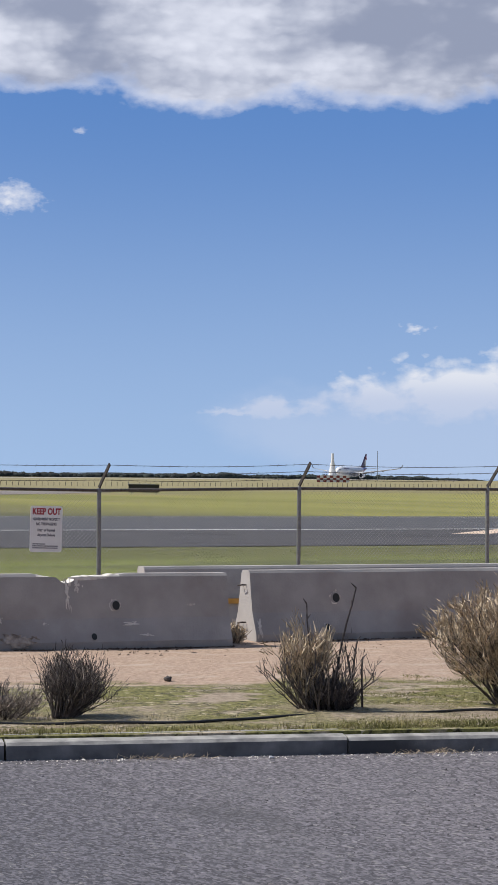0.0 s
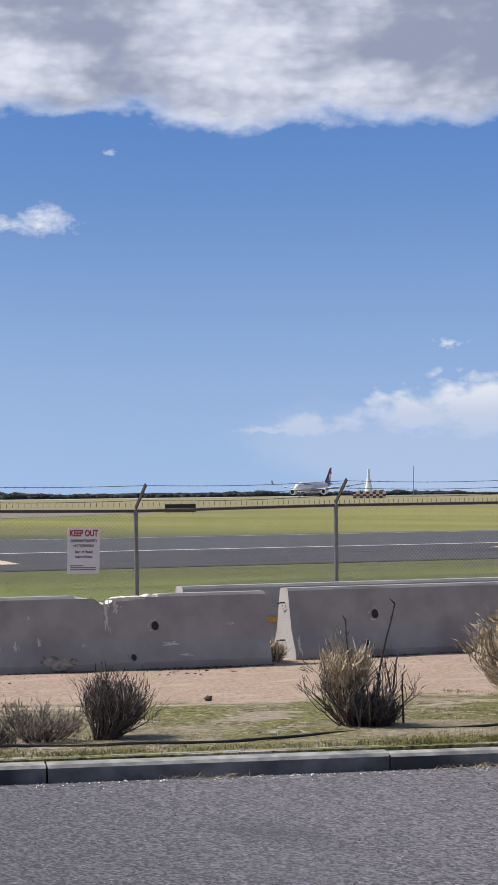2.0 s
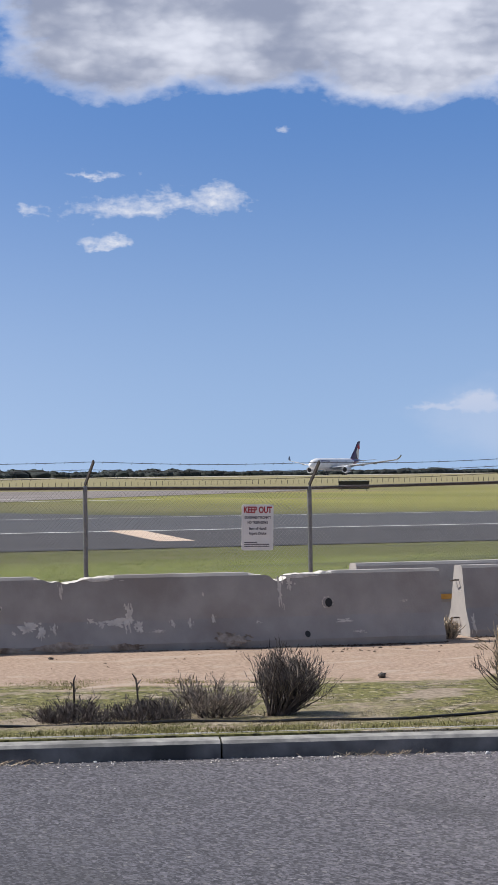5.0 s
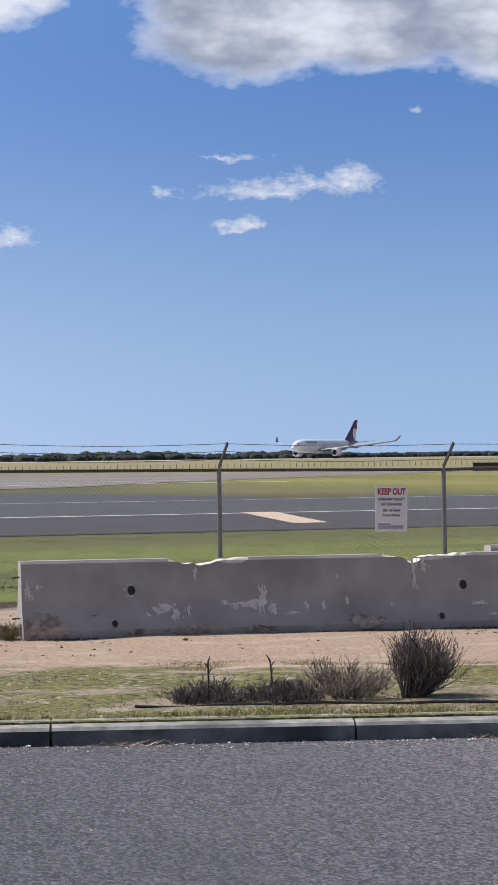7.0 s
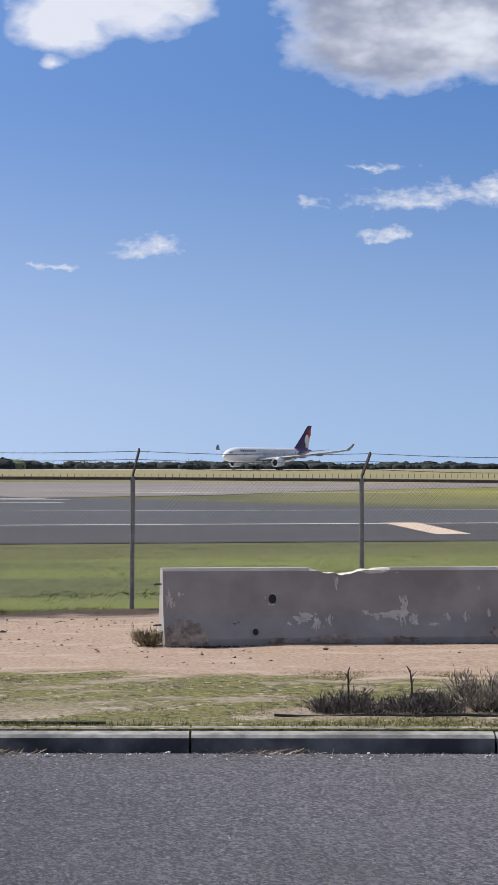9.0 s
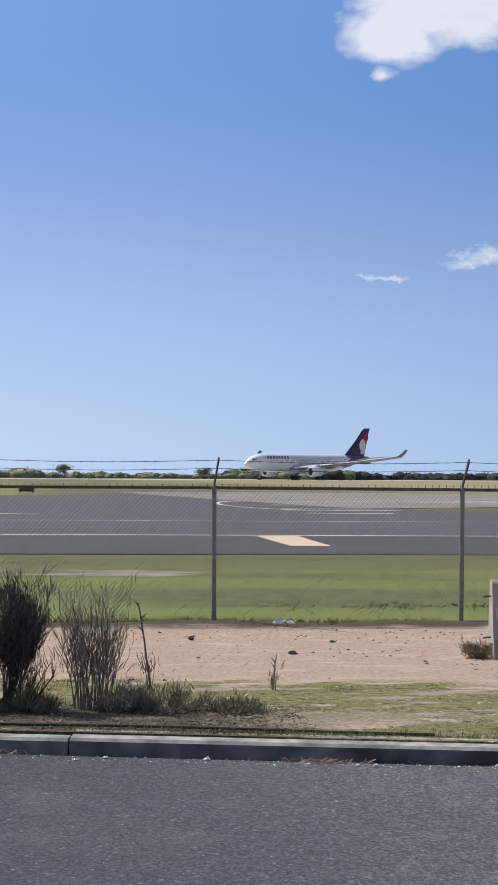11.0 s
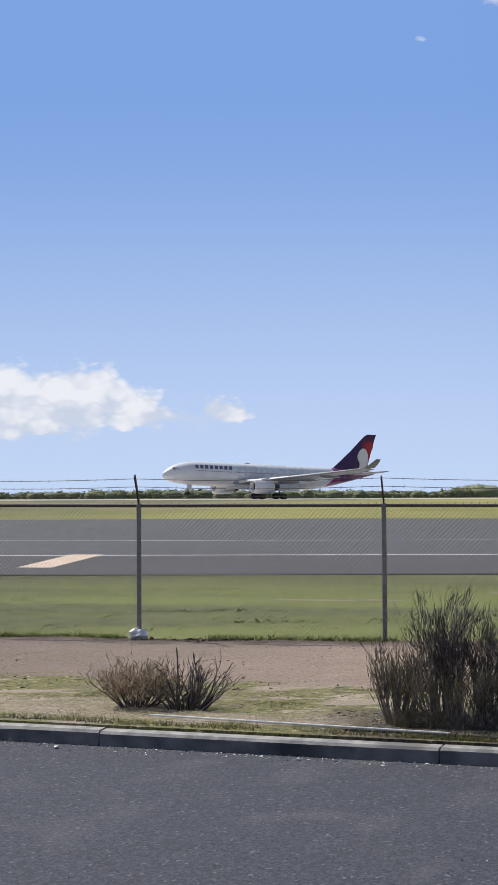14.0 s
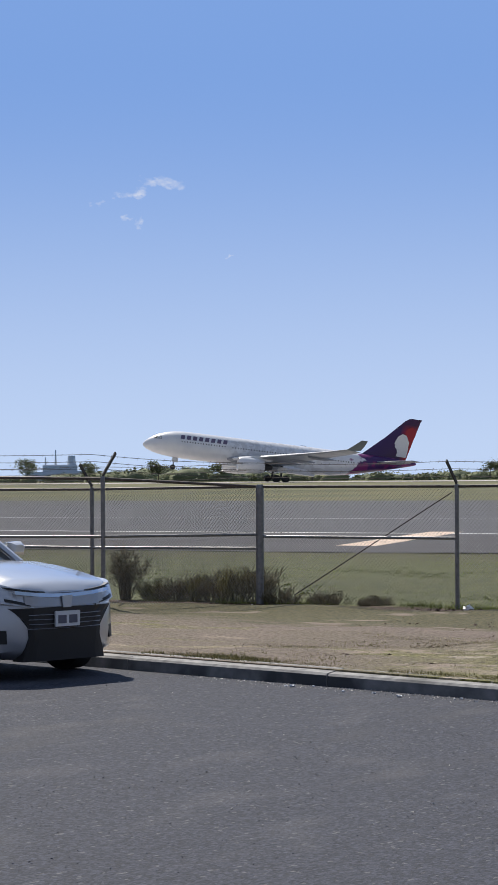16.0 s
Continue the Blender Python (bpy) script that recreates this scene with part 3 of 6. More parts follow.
    nt.links.new(bump.outputs[0], bsdf.inputs["Normal"])
    return m


def sheet(name, outline, material, label, category, lift=0.012, step=12.0):
    """A level surface laid on the land, cut into strips between two long edges."""
    near, far = outline
    b = Build()
    rows = []
    count = max(2, int(max((Vector(p) - Vector(q)).length for p, q in zip(near, far)) / step))
    for p, q in zip(near, far):
        rows.append([(p[0] + (q[0] - p[0]) * i / count, p[1] + (q[1] - p[1]) * i / count) for i in range(count + 1)])
    k = count + 1
    b.add([(x, y, land(x, y) + lift) for r in rows for x, y in r], [(i * k + j, i * k + j + 1, (i + 1) * k + j + 1, (i + 1) * k + j) for i in range(len(rows) - 1) for j in range(count)])
    return tagged(new(name, b.mesh(name, material)), label, category, kind="structure")


def bend(x):
    return -4.0 * smooth_step(-x, -5, 26)


def make_pavements():
    b = Build()
    us, ns = [-60 + 2.0 * i for i in range(61)], [-60, -20, 0] + [2 + 0.9 * i for i in range(15)] + [15.24]
    k = len(us)
    b.add([kerb_point(u, n, -0.15 + 0.012 * fuzz(u, n, 0, 0.25) * (1 if n < 15 else 0)) for n in ns for u in us], [(i * k + j, i * k + j + 1, (i + 1) * k + j + 1, (i + 1) * k + j) for i in range(len(ns) - 1) for j in range(k - 1)])
    tagged(new("road", b.mesh("road", M["asphalt"], True)), "grey worn asphalt road with fine pale chippings", "road", kind="structure")
    xs = [-420 + 12 * i for i in range(76)]
    sheet("taxiway", ([(x, 51.3 + bend(x) + 0.25 * fuzz(x, 0, 0, 0.3)) for x in xs], [(x, 92.5) for x in xs]), M["taxi"], "dark grey asphalt taxiway with white edge lines", "taxiway", 0.014, 8)
    sheet("taxiway_shoulder", ([(x, 51.6 + bend(x) + 0.25 * fuzz(x, 0, 0, 0.3)) for x in xs], [(x, 67.2 + bend(x)) for x in xs]), shade("shoulder_asphalt", (0.044, 0.042, 0.046), (0.066, 0.063, 0.067), 0.5, 0.9, stain=(0.05, 0.048, 0.05), stain_scale=0.06, stretch=(0.25, 1, 1)), "darker asphalt shoulder along the taxiway", "taxiway", 0.018, 8)
    xs = [-300 + 10 * i for i in range(30)] + [-8 + 2 * i for i in range(26)]

    def apron_far(x):
        return 148 + 18 * smooth_step(x, -70, -20) + 27 * smooth_step(x, -8, 8) + 25 * smooth_step(x, 8, 20) - 92 * smooth_step(x, 25, 28) - 36 * smooth_step(x, 28, 40)

    sheet("apron", ([(x, 92.5) for x in xs], [(x, max(93.0, apron_far(x))) for x in xs]), M["taxi"], "wide dark asphalt taxiway junction", "taxiway", 0.014, 8)
    sheet("connector", ([(25, 128), (40, 140), (53, 159), (70, 176), (86, 190), (100, 206)], [(18, 226), (40, 227), (60, 225), (75, 221), (92, 215), (101, 209)]), shade("taxiway_concrete", (0.20, 0.175, 0.165), (0.27, 0.24, 0.225), 0.1, 0.9), "pale concrete connecting taxiway", "taxiway", 0.03, 14)
    ss = [-2300 + 40 * i for i in range(85)]
    sheet("runway", ([tuple((RU * s + RN * (RUNWAY - 32))[:2]) for s in ss], [tuple((RU * s + RN * (RUNWAY + 32))[:2]) for s in ss]), M["runway"], "long pale concrete runway", "runway", 0.05, 16)
    b = Build().add([(-4700, -400, -1.2), (4700, -400, -1.2), (4700, 4700, -1.2), (-4700, 4700, -1.2)], [(0, 1, 2, 3)])
    sea = shade("sea", (0.03, 0.09, 0.15), (0.05, 0.13, 0.20), 0.05, 0.25, 0.05, 0.4)
    tagged(new("water", b.mesh("water", sea)), "blue sea beyond the airfield", "sea", kind="structure")
    gravel = shade("pale_gravel", (0.17, 0.145, 0.10), (0.38, 0.325, 0.26), 2.2, 0.95, 0.01, 20, (0.10, 0.11, 0.04), 0.8, 0.52, stretch=(0.5, 1.3, 1))
    for x0, x1, y0, w in ((-2.2, 5.4, 41.2, 3.2), (-5.9, -3.4, 37.9, 0.6), (-13.3, -12.2, 33.0, 0.3)):
        xs = [x0 + (x1 - x0) * i / 24 for i in range(25)]
        half = [w / 2 * min(1.0, 4 * math.sin(math.pi * i / 24)) * (0.8 + 0.5 * fuzz(x, y0, 0, 1.2)) for i, x in enumerate(xs)]
        sheet("gravel_patch", ([(x, y0 - h) for x, h in zip(xs, half)], [(x, y0 + h) for x, h in zip(xs, half)]), gravel, "bare pale gravel patch in the grass", "ground", 0.005, 0.6)
    # painted lines
    for name, y0, w in (("edge_line", 68.0, 0.55), ("edge_line", 90.3, 0.35)):
        xs = [-300 + 5 * i for i in range(121)]
        sheet(name, ([(x, y0 + bend(x) - w / 2) for x in xs], [(x, y0 + bend(x) + w / 2) for x in xs]), M["white_line"], "white painted taxiway edge line", "road marking", 0.022, 5)
    tar = shade("repair_tar", (0.03, 0.03, 0.033), (0.05, 0.049, 0.052), 0.8, 0.9)
    for x0, x1, y0, y1 in ((37.0, 44.5, 61.5, 58.5), (33.0, 34.4, 64.0, 63.0), (28.2, 29.0, 64.4, 63.6)):
        sheet("asphalt_repair", ([(x0, y0 - 0.9), ((x0 + x1) / 2, (y0 + y1) / 2 - 1.7), (x1, y1 - 1.6)], [(x0, y0 + 0.1), ((x0 + x1) / 2, (y0 + y1) / 2 + 0.8), (x1, y1 + 1.4)]), tar, "dark tar repair in the taxiway asphalt", "taxiway", 0.021, 2)
    # slanting shoulder bars
    for i, (pts) in enumerate((((25.4, 68.9), (26.6, 68.9), (23.4, 56.4), (22.4, 56.6)), ((9.9, 67), (11.2, 67), (10.5, 57.5), (9.4, 57.5)), ((-3.2, 66.9), (-2.3, 66.9), (-1.8, 55.4), (-2.7, 55.4)), ((-16.3, 66.0), (-15.3, 66.0), (-13.8, 53.8), (-14.7, 53.8)), ((-29.6, 66), (-28.4, 66), (-24.8, 51.9), (-26.0, 51.9)), ((49.5, 68.2), (53, 68.2), (44, 61.5), (42.8, 61.9)))):
        b = Build().add([(x, y, 0.024) for x, y in pts], [(0, 1, 2, 3)])
        tagged(new("shoulder_bar", b.mesh("shoulder_bar", M["pink_paint"])), "faded cream painted shoulder bar on the taxiway", "road marking", kind="structure")
    # the loop of guide lines on the apron
    b = Build()
    for y0, x0, x1 in ((121, 19.5, 26), (161, 23, 48), (142, 22, 31), (126, 20, 25.5), (111, 19, 23.5), (166, 32, 60), (152, 29, 60)):
        w = 0.010 * y0 / 2
        b.add([(x0, y0 - w, land(x0, y0) + 0.03), (x1, y0 - w, land(x1, y0) + 0.03), (x1, y0 + w, land(x1, y0) + 0.03), (x0, y0 + w, land(x0, y0) + 0.03)], [(0, 1, 2, 3)])
    for k in range(14):
        a0, a1 = math.pi / 2 + math.pi * k / 14, math.pi / 2 + math.pi * (k + 1) / 14
        q = []
        for a, r in ((a0, 0.96), (a1, 0.96), (a1, 1.03), (a0, 1.03)):
            px, py = 23 + 3.6 * math.cos(a) * r - 0.04 * (161 - 141 - 20 * math.sin(a)), 141 + 20 * math.sin(a) * r
            q.append((px, py, land(px, py) + 0.03))
        b.add(q, [(0, 1, 2, 3)])
    for k in range(22):
        q = []
        for a, r in ((k, 0.985), (k + 1, 0.985), (k + 1, 1.012), (k, 1.012)):
            a = math.pi / 2 + math.pi * a / 22
            px, py = 5.0 + 7.3 * math.cos(a) * r, 142 + 38 * math.sin(a) * r
            q.append((px, py, land(px, py) + 0.03))
        b.add(q, [(0, 1, 2, 3)])
    tagged(new("guide_line", b.mesh("guide_line", M["white_line"])), "thin white guide line looping over the taxiway", "road marking", kind="structure")


JOINTS = [-31.2, -28.3, -25.4, -22.5, -19.7, -16.9, -14.1, -11.27, -8.48, -5.64, -3.35, -0.2, 1.91, 4.37, 6.8, 9.2, 11.6, 14.3]


def make_kerb():
    root = thing("kerb", "weathered grey concrete kerb along the road", "kerb", kind="structure")
    rng = random.Random(5)
    for u0, u1 in zip(JOINTS, JOINTS[1:]):
        b = Build()
        rings = []
        count = max(3, int((u1 - u0) / 0.22))
        dz, dn = rng.uniform(-0.006, 0.006), rng.uniform(-0.006, 0.006)
        for i in range(count + 1):
            u = u0 + 0.008 + (u1 - u0 - 0.016) * i / count
            w = 0.004 * fuzz(u, 1, 0, 3)
            chip = 0.02 * max(0.0, fuzz(u, 7, 0, 2.3) - 0.35)
            n0 = KERB + dn
            ring = [(n0 - 0.012, -0.3), (n0 + w, -0.052 - chip * 2 + dz), (n0 + 0.022 + w + chip, -0.03 + dz - chip), (n0 + 0.25, 0.002 + dz), (n0 + 0.26, -0.3)]
            rings.append([kerb_point(u, n, z) for n, z in ring])
        b.loft(rings)
        # the road face takes the darker slot: shade and grime put into its colour
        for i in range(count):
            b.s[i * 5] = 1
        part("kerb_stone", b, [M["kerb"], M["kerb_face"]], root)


def jersey(name, length, at, notches, patches, holes, label, seed):
    """A concrete safety barrier; x along it from 0, its front face towards -y."""
    root = thing(name, label, "barrier", at, group="road barriers")
    H = 0.785
    prof = [(-0.30, 0.0), (-0.30, 0.075), (-0.19, 0.315), (-0.105, H - 0.03), (-0.08, H), (0.08, H), (0.105, H - 0.03), (0.19, 0.315), (0.30, 0.075), (0.30, 0.0)]
    count = int(length / 0.025)
    b = Build()
    rings, worn = [], []
    for i in range(count + 1):
        x = length * i / count
        cut = 0.0
        if notches:
            cut = float(np.interp(x, [a for a, _ in notches], [d for _, d in notches])) * (1.0 + 0.5 * fuzz(x, seed, 0, 11))
        bite = 0.06 * max(0.0, fuzz(x, seed + 3, 0, 1.6) - 0.05) + 0.05 * max(0.0, fuzz(x, seed + 9, 0, 4))
        ring = []
        for j, (y, z) in enumerate(prof):
            if cut > 0.002 and z > H - cut - 0.001:
                k = (z - (H - cut))
                z, y = H - cut + 0.012 * fuzz(x, y, seed, 14), y * (1 + 0.55 * k)
            if j in (0, 1):
                y += bite * (1.2 if j == 0 else 0.8)
            ring.append((x, y + 0.004 * fuzz(x, j, seed, 1.5), z))
        rings.append(ring)
        worn.append(cut > 0.006)
    k = len(prof)
    b.loft(rings)
    for i in range(count):
        for j in range(k):
            if (worn[i] or worn[i + 1]) and j in (3, 4, 5):
                b.s[i * k + j] = 1
    body = part("body", b, [M["concrete"], M["bare"]], root)
    rng = random.Random(seed)

    def face_y(z):
        for (y0, z0), (y1, z1) in zip(prof, prof[1:]):
            if z0 <= z <= z1 and z1 > z0:
                return y0 + (y1 - y0) * (z - z0) / (z1 - z0)
        return -0.3

    for x, z, w, h in patches:
        p = Build()
        pts = []
        spots = [(x, z, w, h, 56)]
        for q in range(rng.randint(2, 5)):
            k = rng.uniform(0.12, 0.4) * min(1.0, 0.09 / w)
            spots.append((x + rng.uniform(-2.2, 2.2) * w, z + rng.uniform(-1.2, 1.2) * h, w * k, h * k, 14))
        for sx, sz, sw, sh, n in spots:
            pts = []
            for q in range(n):
                a = 2 * math.pi * q / n
                k = 0.35 if sw > 0.14 else 1.0
                r = min(1.6, max(0.16, 0.9 + 1.0 * k * fuzz(math.cos(a) * 1.3 + sx * 7, math.sin(a) * 1.3, sz * 9, 1.0) + 0.85 * k * fuzz(math.cos(a) * 3.5 + sx * 7, math.sin(a) * 3.5, sz * 5, 1.0)))
                pz = min(0.76, max(0.02, sz + sh * r * math.sin(a)))
                pts.append((min(length - 0.01, max(0.01, sx + sw * r * math.cos(a))), face_y(pz) - 0.005, pz))
            cx, cz = min(length - 0.02, max(0.02, sx)), min(0.75, max(0.03, sz))
            p.add([(cx, face_y(cz) - 0.006, cz)] + pts, [(0, q + 1, (q + 1) % n + 1) for q in range(n)])
        if z - h < 0.06:
            tagged(part("spalled_patch", p, M["spall"], root), "crumbled brown-grey break at the foot", kind="stuff")
        else:
            tagged(part("spalled_patch", p, M["bare"], root), "pale patch of broken concrete", kind="stuff")
    for x, z, r in holes:
        p = Build()
        y = face_y(z)
        lip = [(x + r * k * math.cos(a), face_y(z + r * k * math.sin(a)) - 0.004, z + r * k * math.sin(a)) for a, k in ((2 * math.pi * q / 24, (1.14 if z > 0.25 else 0.9) + 0.5 * fuzz(math.cos(2 * math.pi * q / 24) * 2, math.sin(2 * math.pi * q / 24) * 2, x * 5 + z, 1.0)) for q in range(24))]
        p.add([(x, y - 0.006, z)] + lip, [(0, q + 1, (q + 1) % 24 + 1) for q in range(24)], 2)
        ring = lambda rr, dy, dx=0.0, zz=1.0: [(x + dx + rr * math.cos(a), face_y(z + rr * zz * math.sin(a)) + dy, z + rr * zz * math.sin(a)) for a in (2 * math.pi * q / 18 for q in range(18))]
        # no recess: black disc paints the hole's shade, grey crescent its lit wall
        p.loft([ring(r, -0.009), ring(r, -0.008)], 0)
        p.loft([ring(r * 0.74, -0.013, r * 0.22, 1.15), ring(r * 0.74, -0.010, r * 0.22, 1.15)], 1)
        part("painted_hole", p, [M["concrete"], M["black"], M["bare"]], root, "flat disc painted as a shaded hole, with a chipped rim")
    # dark bits along the foot stand in for its shadow line, with some debris
    p = Build()
    for q in range(int(length * 190)):
        x, s = rng.uniform(0.0, length), rng.uniform(0.006, 0.022)
        y, z = -0.31 - abs(rng.gauss(0, 0.035)), rng.uniform(-0.02, 0.0)
        p.add([(x - s, y, z), (x + s, y + rng.uniform(-0.02, 0.0), z), (x, y + 0.03, z), (x + rng.uniform(-s, s), y + 0.01, z + s * rng.uniform(0.5, 1.1))], [(0, 1, 3), (1, 2, 3), (2, 0, 3)])
    tagged(part("foot_shade_bits", p, M["soil"], root), "dark bits for the shade line and debris along the foot", kind="stuff")
    # tie loops on the end
    for z in (0.2, 0.62):
        p = Build().tube([(0.02, -0.02, z), (-0.06, -0.02, z), (-0.07, 0.05, z - 0.01), (0.02, 0.06, z)], 0.009, sides=6)
        part("steel_loop", p, M["dark_steel"], root)
    return root


POSTS = [(18.98, 26.52, 1.693), (15.82, 26.64, 1.684), (12.78, 26.76, 1.637), (9.62, 26.88, 1.665), (6.59, 27.0, 1.681), (3.48, 27.12, 1.685),
         (0.38, 27.24, 1.68), (-2.75, 27.36, 1.688), (-5.9, 27.48, 1.688), (-8.87, 27.59, 1.696), (-12.03, 27.71, 1.681), (-15.16, 27.83, 1.689)]


def fence_y(x):
    return 27.25 - 0.0383 * x



def link_mesh(width, height):
    """Woven diamond wire of one bay, from x = 0."""
    b = Build()
    pitch = 0.0285
    n, m = int(width / pitch), int(height / pitch)
    for i in range(n):
        pts = []
        for j in range(m + 1):
            pts.append((i * pitch + (pitch if (i + j) % 2 else 0.0), 0.004 * (1 if j % 2 else -1), height * j / m))
        b.tube(pts, 0.0026, sides=3, caps=False)
    return b.mesh("chain_link", M["wire"])


def make_fence():
    M["wire"] = shade("fence_wire", (0.19, 0.19, 0.19), (0.30, 0.295, 0.29), 8, 0.6)
    M["rail"] = shade("weathered_rail_steel", (0.075, 0.06, 0.055), (0.13, 0.11, 0.105), 20, 0.6, metal=0.3)
    root = thing("chain_link_fence", "grey chain-link airfield fence topped with barbed wire", "fence")
    rng = random.Random(3)
    panel = link_mesh(3.1, 1.62)

    def post(x, y, top, r, arm=True, lean=0.0, out=1):
        b = Build().tube([(x, y, -0.3), (x + lean * 0.5, y, top * 0.5), (x + lean, y, top)], r, sides=12)
        p = part("post", b, M["steel"], root, smooth=True)
        cap = Build().tube([(x + lean, y, top - 0.02), (x + lean, y, top + 0.03)], r * 1.25, r * 0.9, sides=12)
        part("cap", cap, M["steel"], p, smooth=True)
        if arm:
            a = Build().box(-0.009, -0.024, 0, 0.009, 0.024, 0.46, c=0.004)
            part("barb_arm", a, M["dark_steel"], p, at=pose(x + lean, y, top + 0.04, 0, 0, 0) @ pose(0, 0, 0, out * rng.uniform(42, 48), rng.uniform(-3, 3), 0))

    for x, y, top in POSTS:
        post(x, y, top, 0.058 if x < -14 else 0.03, arm=x > -14, lean=rng.uniform(-0.012, 0.012))
    # the fence branches at the gate: one arm runs on a little higher, the other falls back
    post(-16.85, 26.3, 1.82, 0.032, out=-1)
    post(-20.0, 25.2, 1.87, 0.031)
    post(-18.1, 27.95, 1.66, 0.031)
    post(-21.2, 28.1, 1.66, 0.031)
    post(22.2, 26.4, 1.7, 0.031)
    post(25.4, 26.28, 1.7, 0.031)
    line = [(25.4, 26.28, 1.7), (22.2, 26.4, 1.7)] + POSTS
    runs = list(zip(line, line[1:])) + [(line[-1], (-16.85, 26.3, 1.82)), ((-16.85, 26.3, 1.82), (-20.0, 25.2, 1.87)), (line[-1], (-18.1, 27.95, 1.66)), ((-18.1, 27.95, 1.66), (-21.2, 28.1, 1.66))]
    for p, q in runs:
        b = Build().tube([p, q], 0.021, sides=8)
        part("top_rail", b, M["rail"], root, smooth=True)
        d = Vector(q) - Vector(p)
        ob = part("mesh_panel", panel, None, root, at=pose(p[0], p[1] - 0.02, 0.03, 0, 0, math.degrees(math.atan2(d.y, d.x))) @ Matrix.Diagonal((d.length / 3.1, 1, p[2] / 1.66, 1)))
        for k in range(3):
            off = Vector((0, -0.10 - 0.1 * k, 0.14 + 0.1 * k))
            pts = []
            for s in range(9):
                w = s / 8
                pts.append(Vector(p).lerp(Vector(q), w) + off + Vector((0, 0, -0.03 * math.sin(math.pi * w))))
            b = Build().tube(pts, 0.0035, sides=4)
            for s in range(1, 24):
                c = Vector(p).lerp(Vector(q), s / 24) + off + Vector((0, 0, -0.03 * math.sin(math.pi * s / 24)))
                b.tube([c + Vector((-0.01, 0, -0.018)), c + Vector((0.01, 0, 0.018))], 0.002, sides=3)
            part("barbed_wire", b, M["dark_steel"], root)
    for p, q, z0, z1 in ((line[-2], line[-1], 0.97, 0.97), (line[-1], (-16.85, 26.3, 0), 1.0, 1.0), (line[-1], (-18.1, 27.95, 0), 0.80, 0.78), ((-18.1, 27.95, 0), (-21.2, 28.1, 0), 0.78, 0.78), ((-16.85, 26.3, 0), (-20.0, 25.2, 0), 1.0, 1.0)):
        part("brace_rail", Build().tube([(p[0], p[1], z0), (q[0], q[1], z1)], 0.021, sides=8), M["steel"], root, smooth=True)
    part("brace_rod", Build().tube([(-12.1, 27.72, 1.6), (-14.6, 27.82, 0.14)], 0.008, sides=6), M["dark_steel"], root)
    return root


def flat_text(text, size, material, root, x, z, y=-0.006, width=None):
    cu = bpy.data.curves.new("lettering", "FONT")
    cu.body, cu.size, cu.align_x, cu.extrude = text, size, "CENTER", 0.0006
    cu.offset = size * 0.035
    tmp = bpy.data.objects.new("lettering", cu)
    scene.collection.objects.link(tmp)
    me = bpy.data.meshes.new_from_object(tmp.evaluated_get(bpy.context.evaluated_depsgraph_get()))
    bpy.data.objects.remove(tmp)
    me.materials.append(material)
    ob = part("lettering", me, None, root)
    wide = max(v.co.x for v in me.vertices) - min(v.co.x for v in me.vertices)
    k = width / wide if width else 1.0
    ob.matrix_basis = pose(x, y, z, 90, 0, 0) @ Matrix.Diagonal((k, 1.0, 1.0, 1.0))
    return ob


def keep_out(x, z, tilt=0.0):
    root = thing("warning_sign", "white metal keep-out sign wired to the fence", "sign", pose(x, fence_y(x) - 0.05, z, 0, tilt, -2.2))
    w, h = 0.455, 0.61
    b = Build()
    ring = []
    for cx, cz, a0 in ((w / 2 - 0.03, h / 2 - 0.03, 0), (-w / 2 + 0.03, h / 2 - 0.03, 90), (-w / 2 + 0.03, -h / 2 + 0.03, 180), (w / 2 - 0.03, -h / 2 + 0.03, 270)):
        for k in range(4):
            a = radians(a0 + 30 * k)
            ring.append((cx + 0.03 * math.cos(a), cz + 0.03 * math.sin(a)))
    b.loft([[(px, y, pz) for px, pz in ring] for y in (0.0, -0.004)])
    part("plate", b, M["sign_white"], root)
    flat_text("KEEP OUT", 0.115, M["sign_red"], root, 0, 0.195, width=0.40)
    flat_text("GOVERNMENT PROPERTY", 0.05, M["sign_grey"], root, 0, 0.115, width=0.38)
    flat_text("NO TRESPASSING", 0.05, M["sign_grey"], root, 0, 0.05, width=0.29)
    flat_text("State of Hawaii", 0.05, M["sign_grey"], root, 0, -0.03, width=0.25)
    flat_text("Airports Division", 0.05, M["sign_grey"], root, 0, -0.095, width=0.25)
    for k, ww in enumerate((0.18, 0.36, 0.36)):
        part("print_line", Build().box(-0.19, -0.0058, -0.205 - 0.026 * k, -0.19 + ww, -0.0045, -0.192 - 0.026 * k), M["sign_grey"], root)


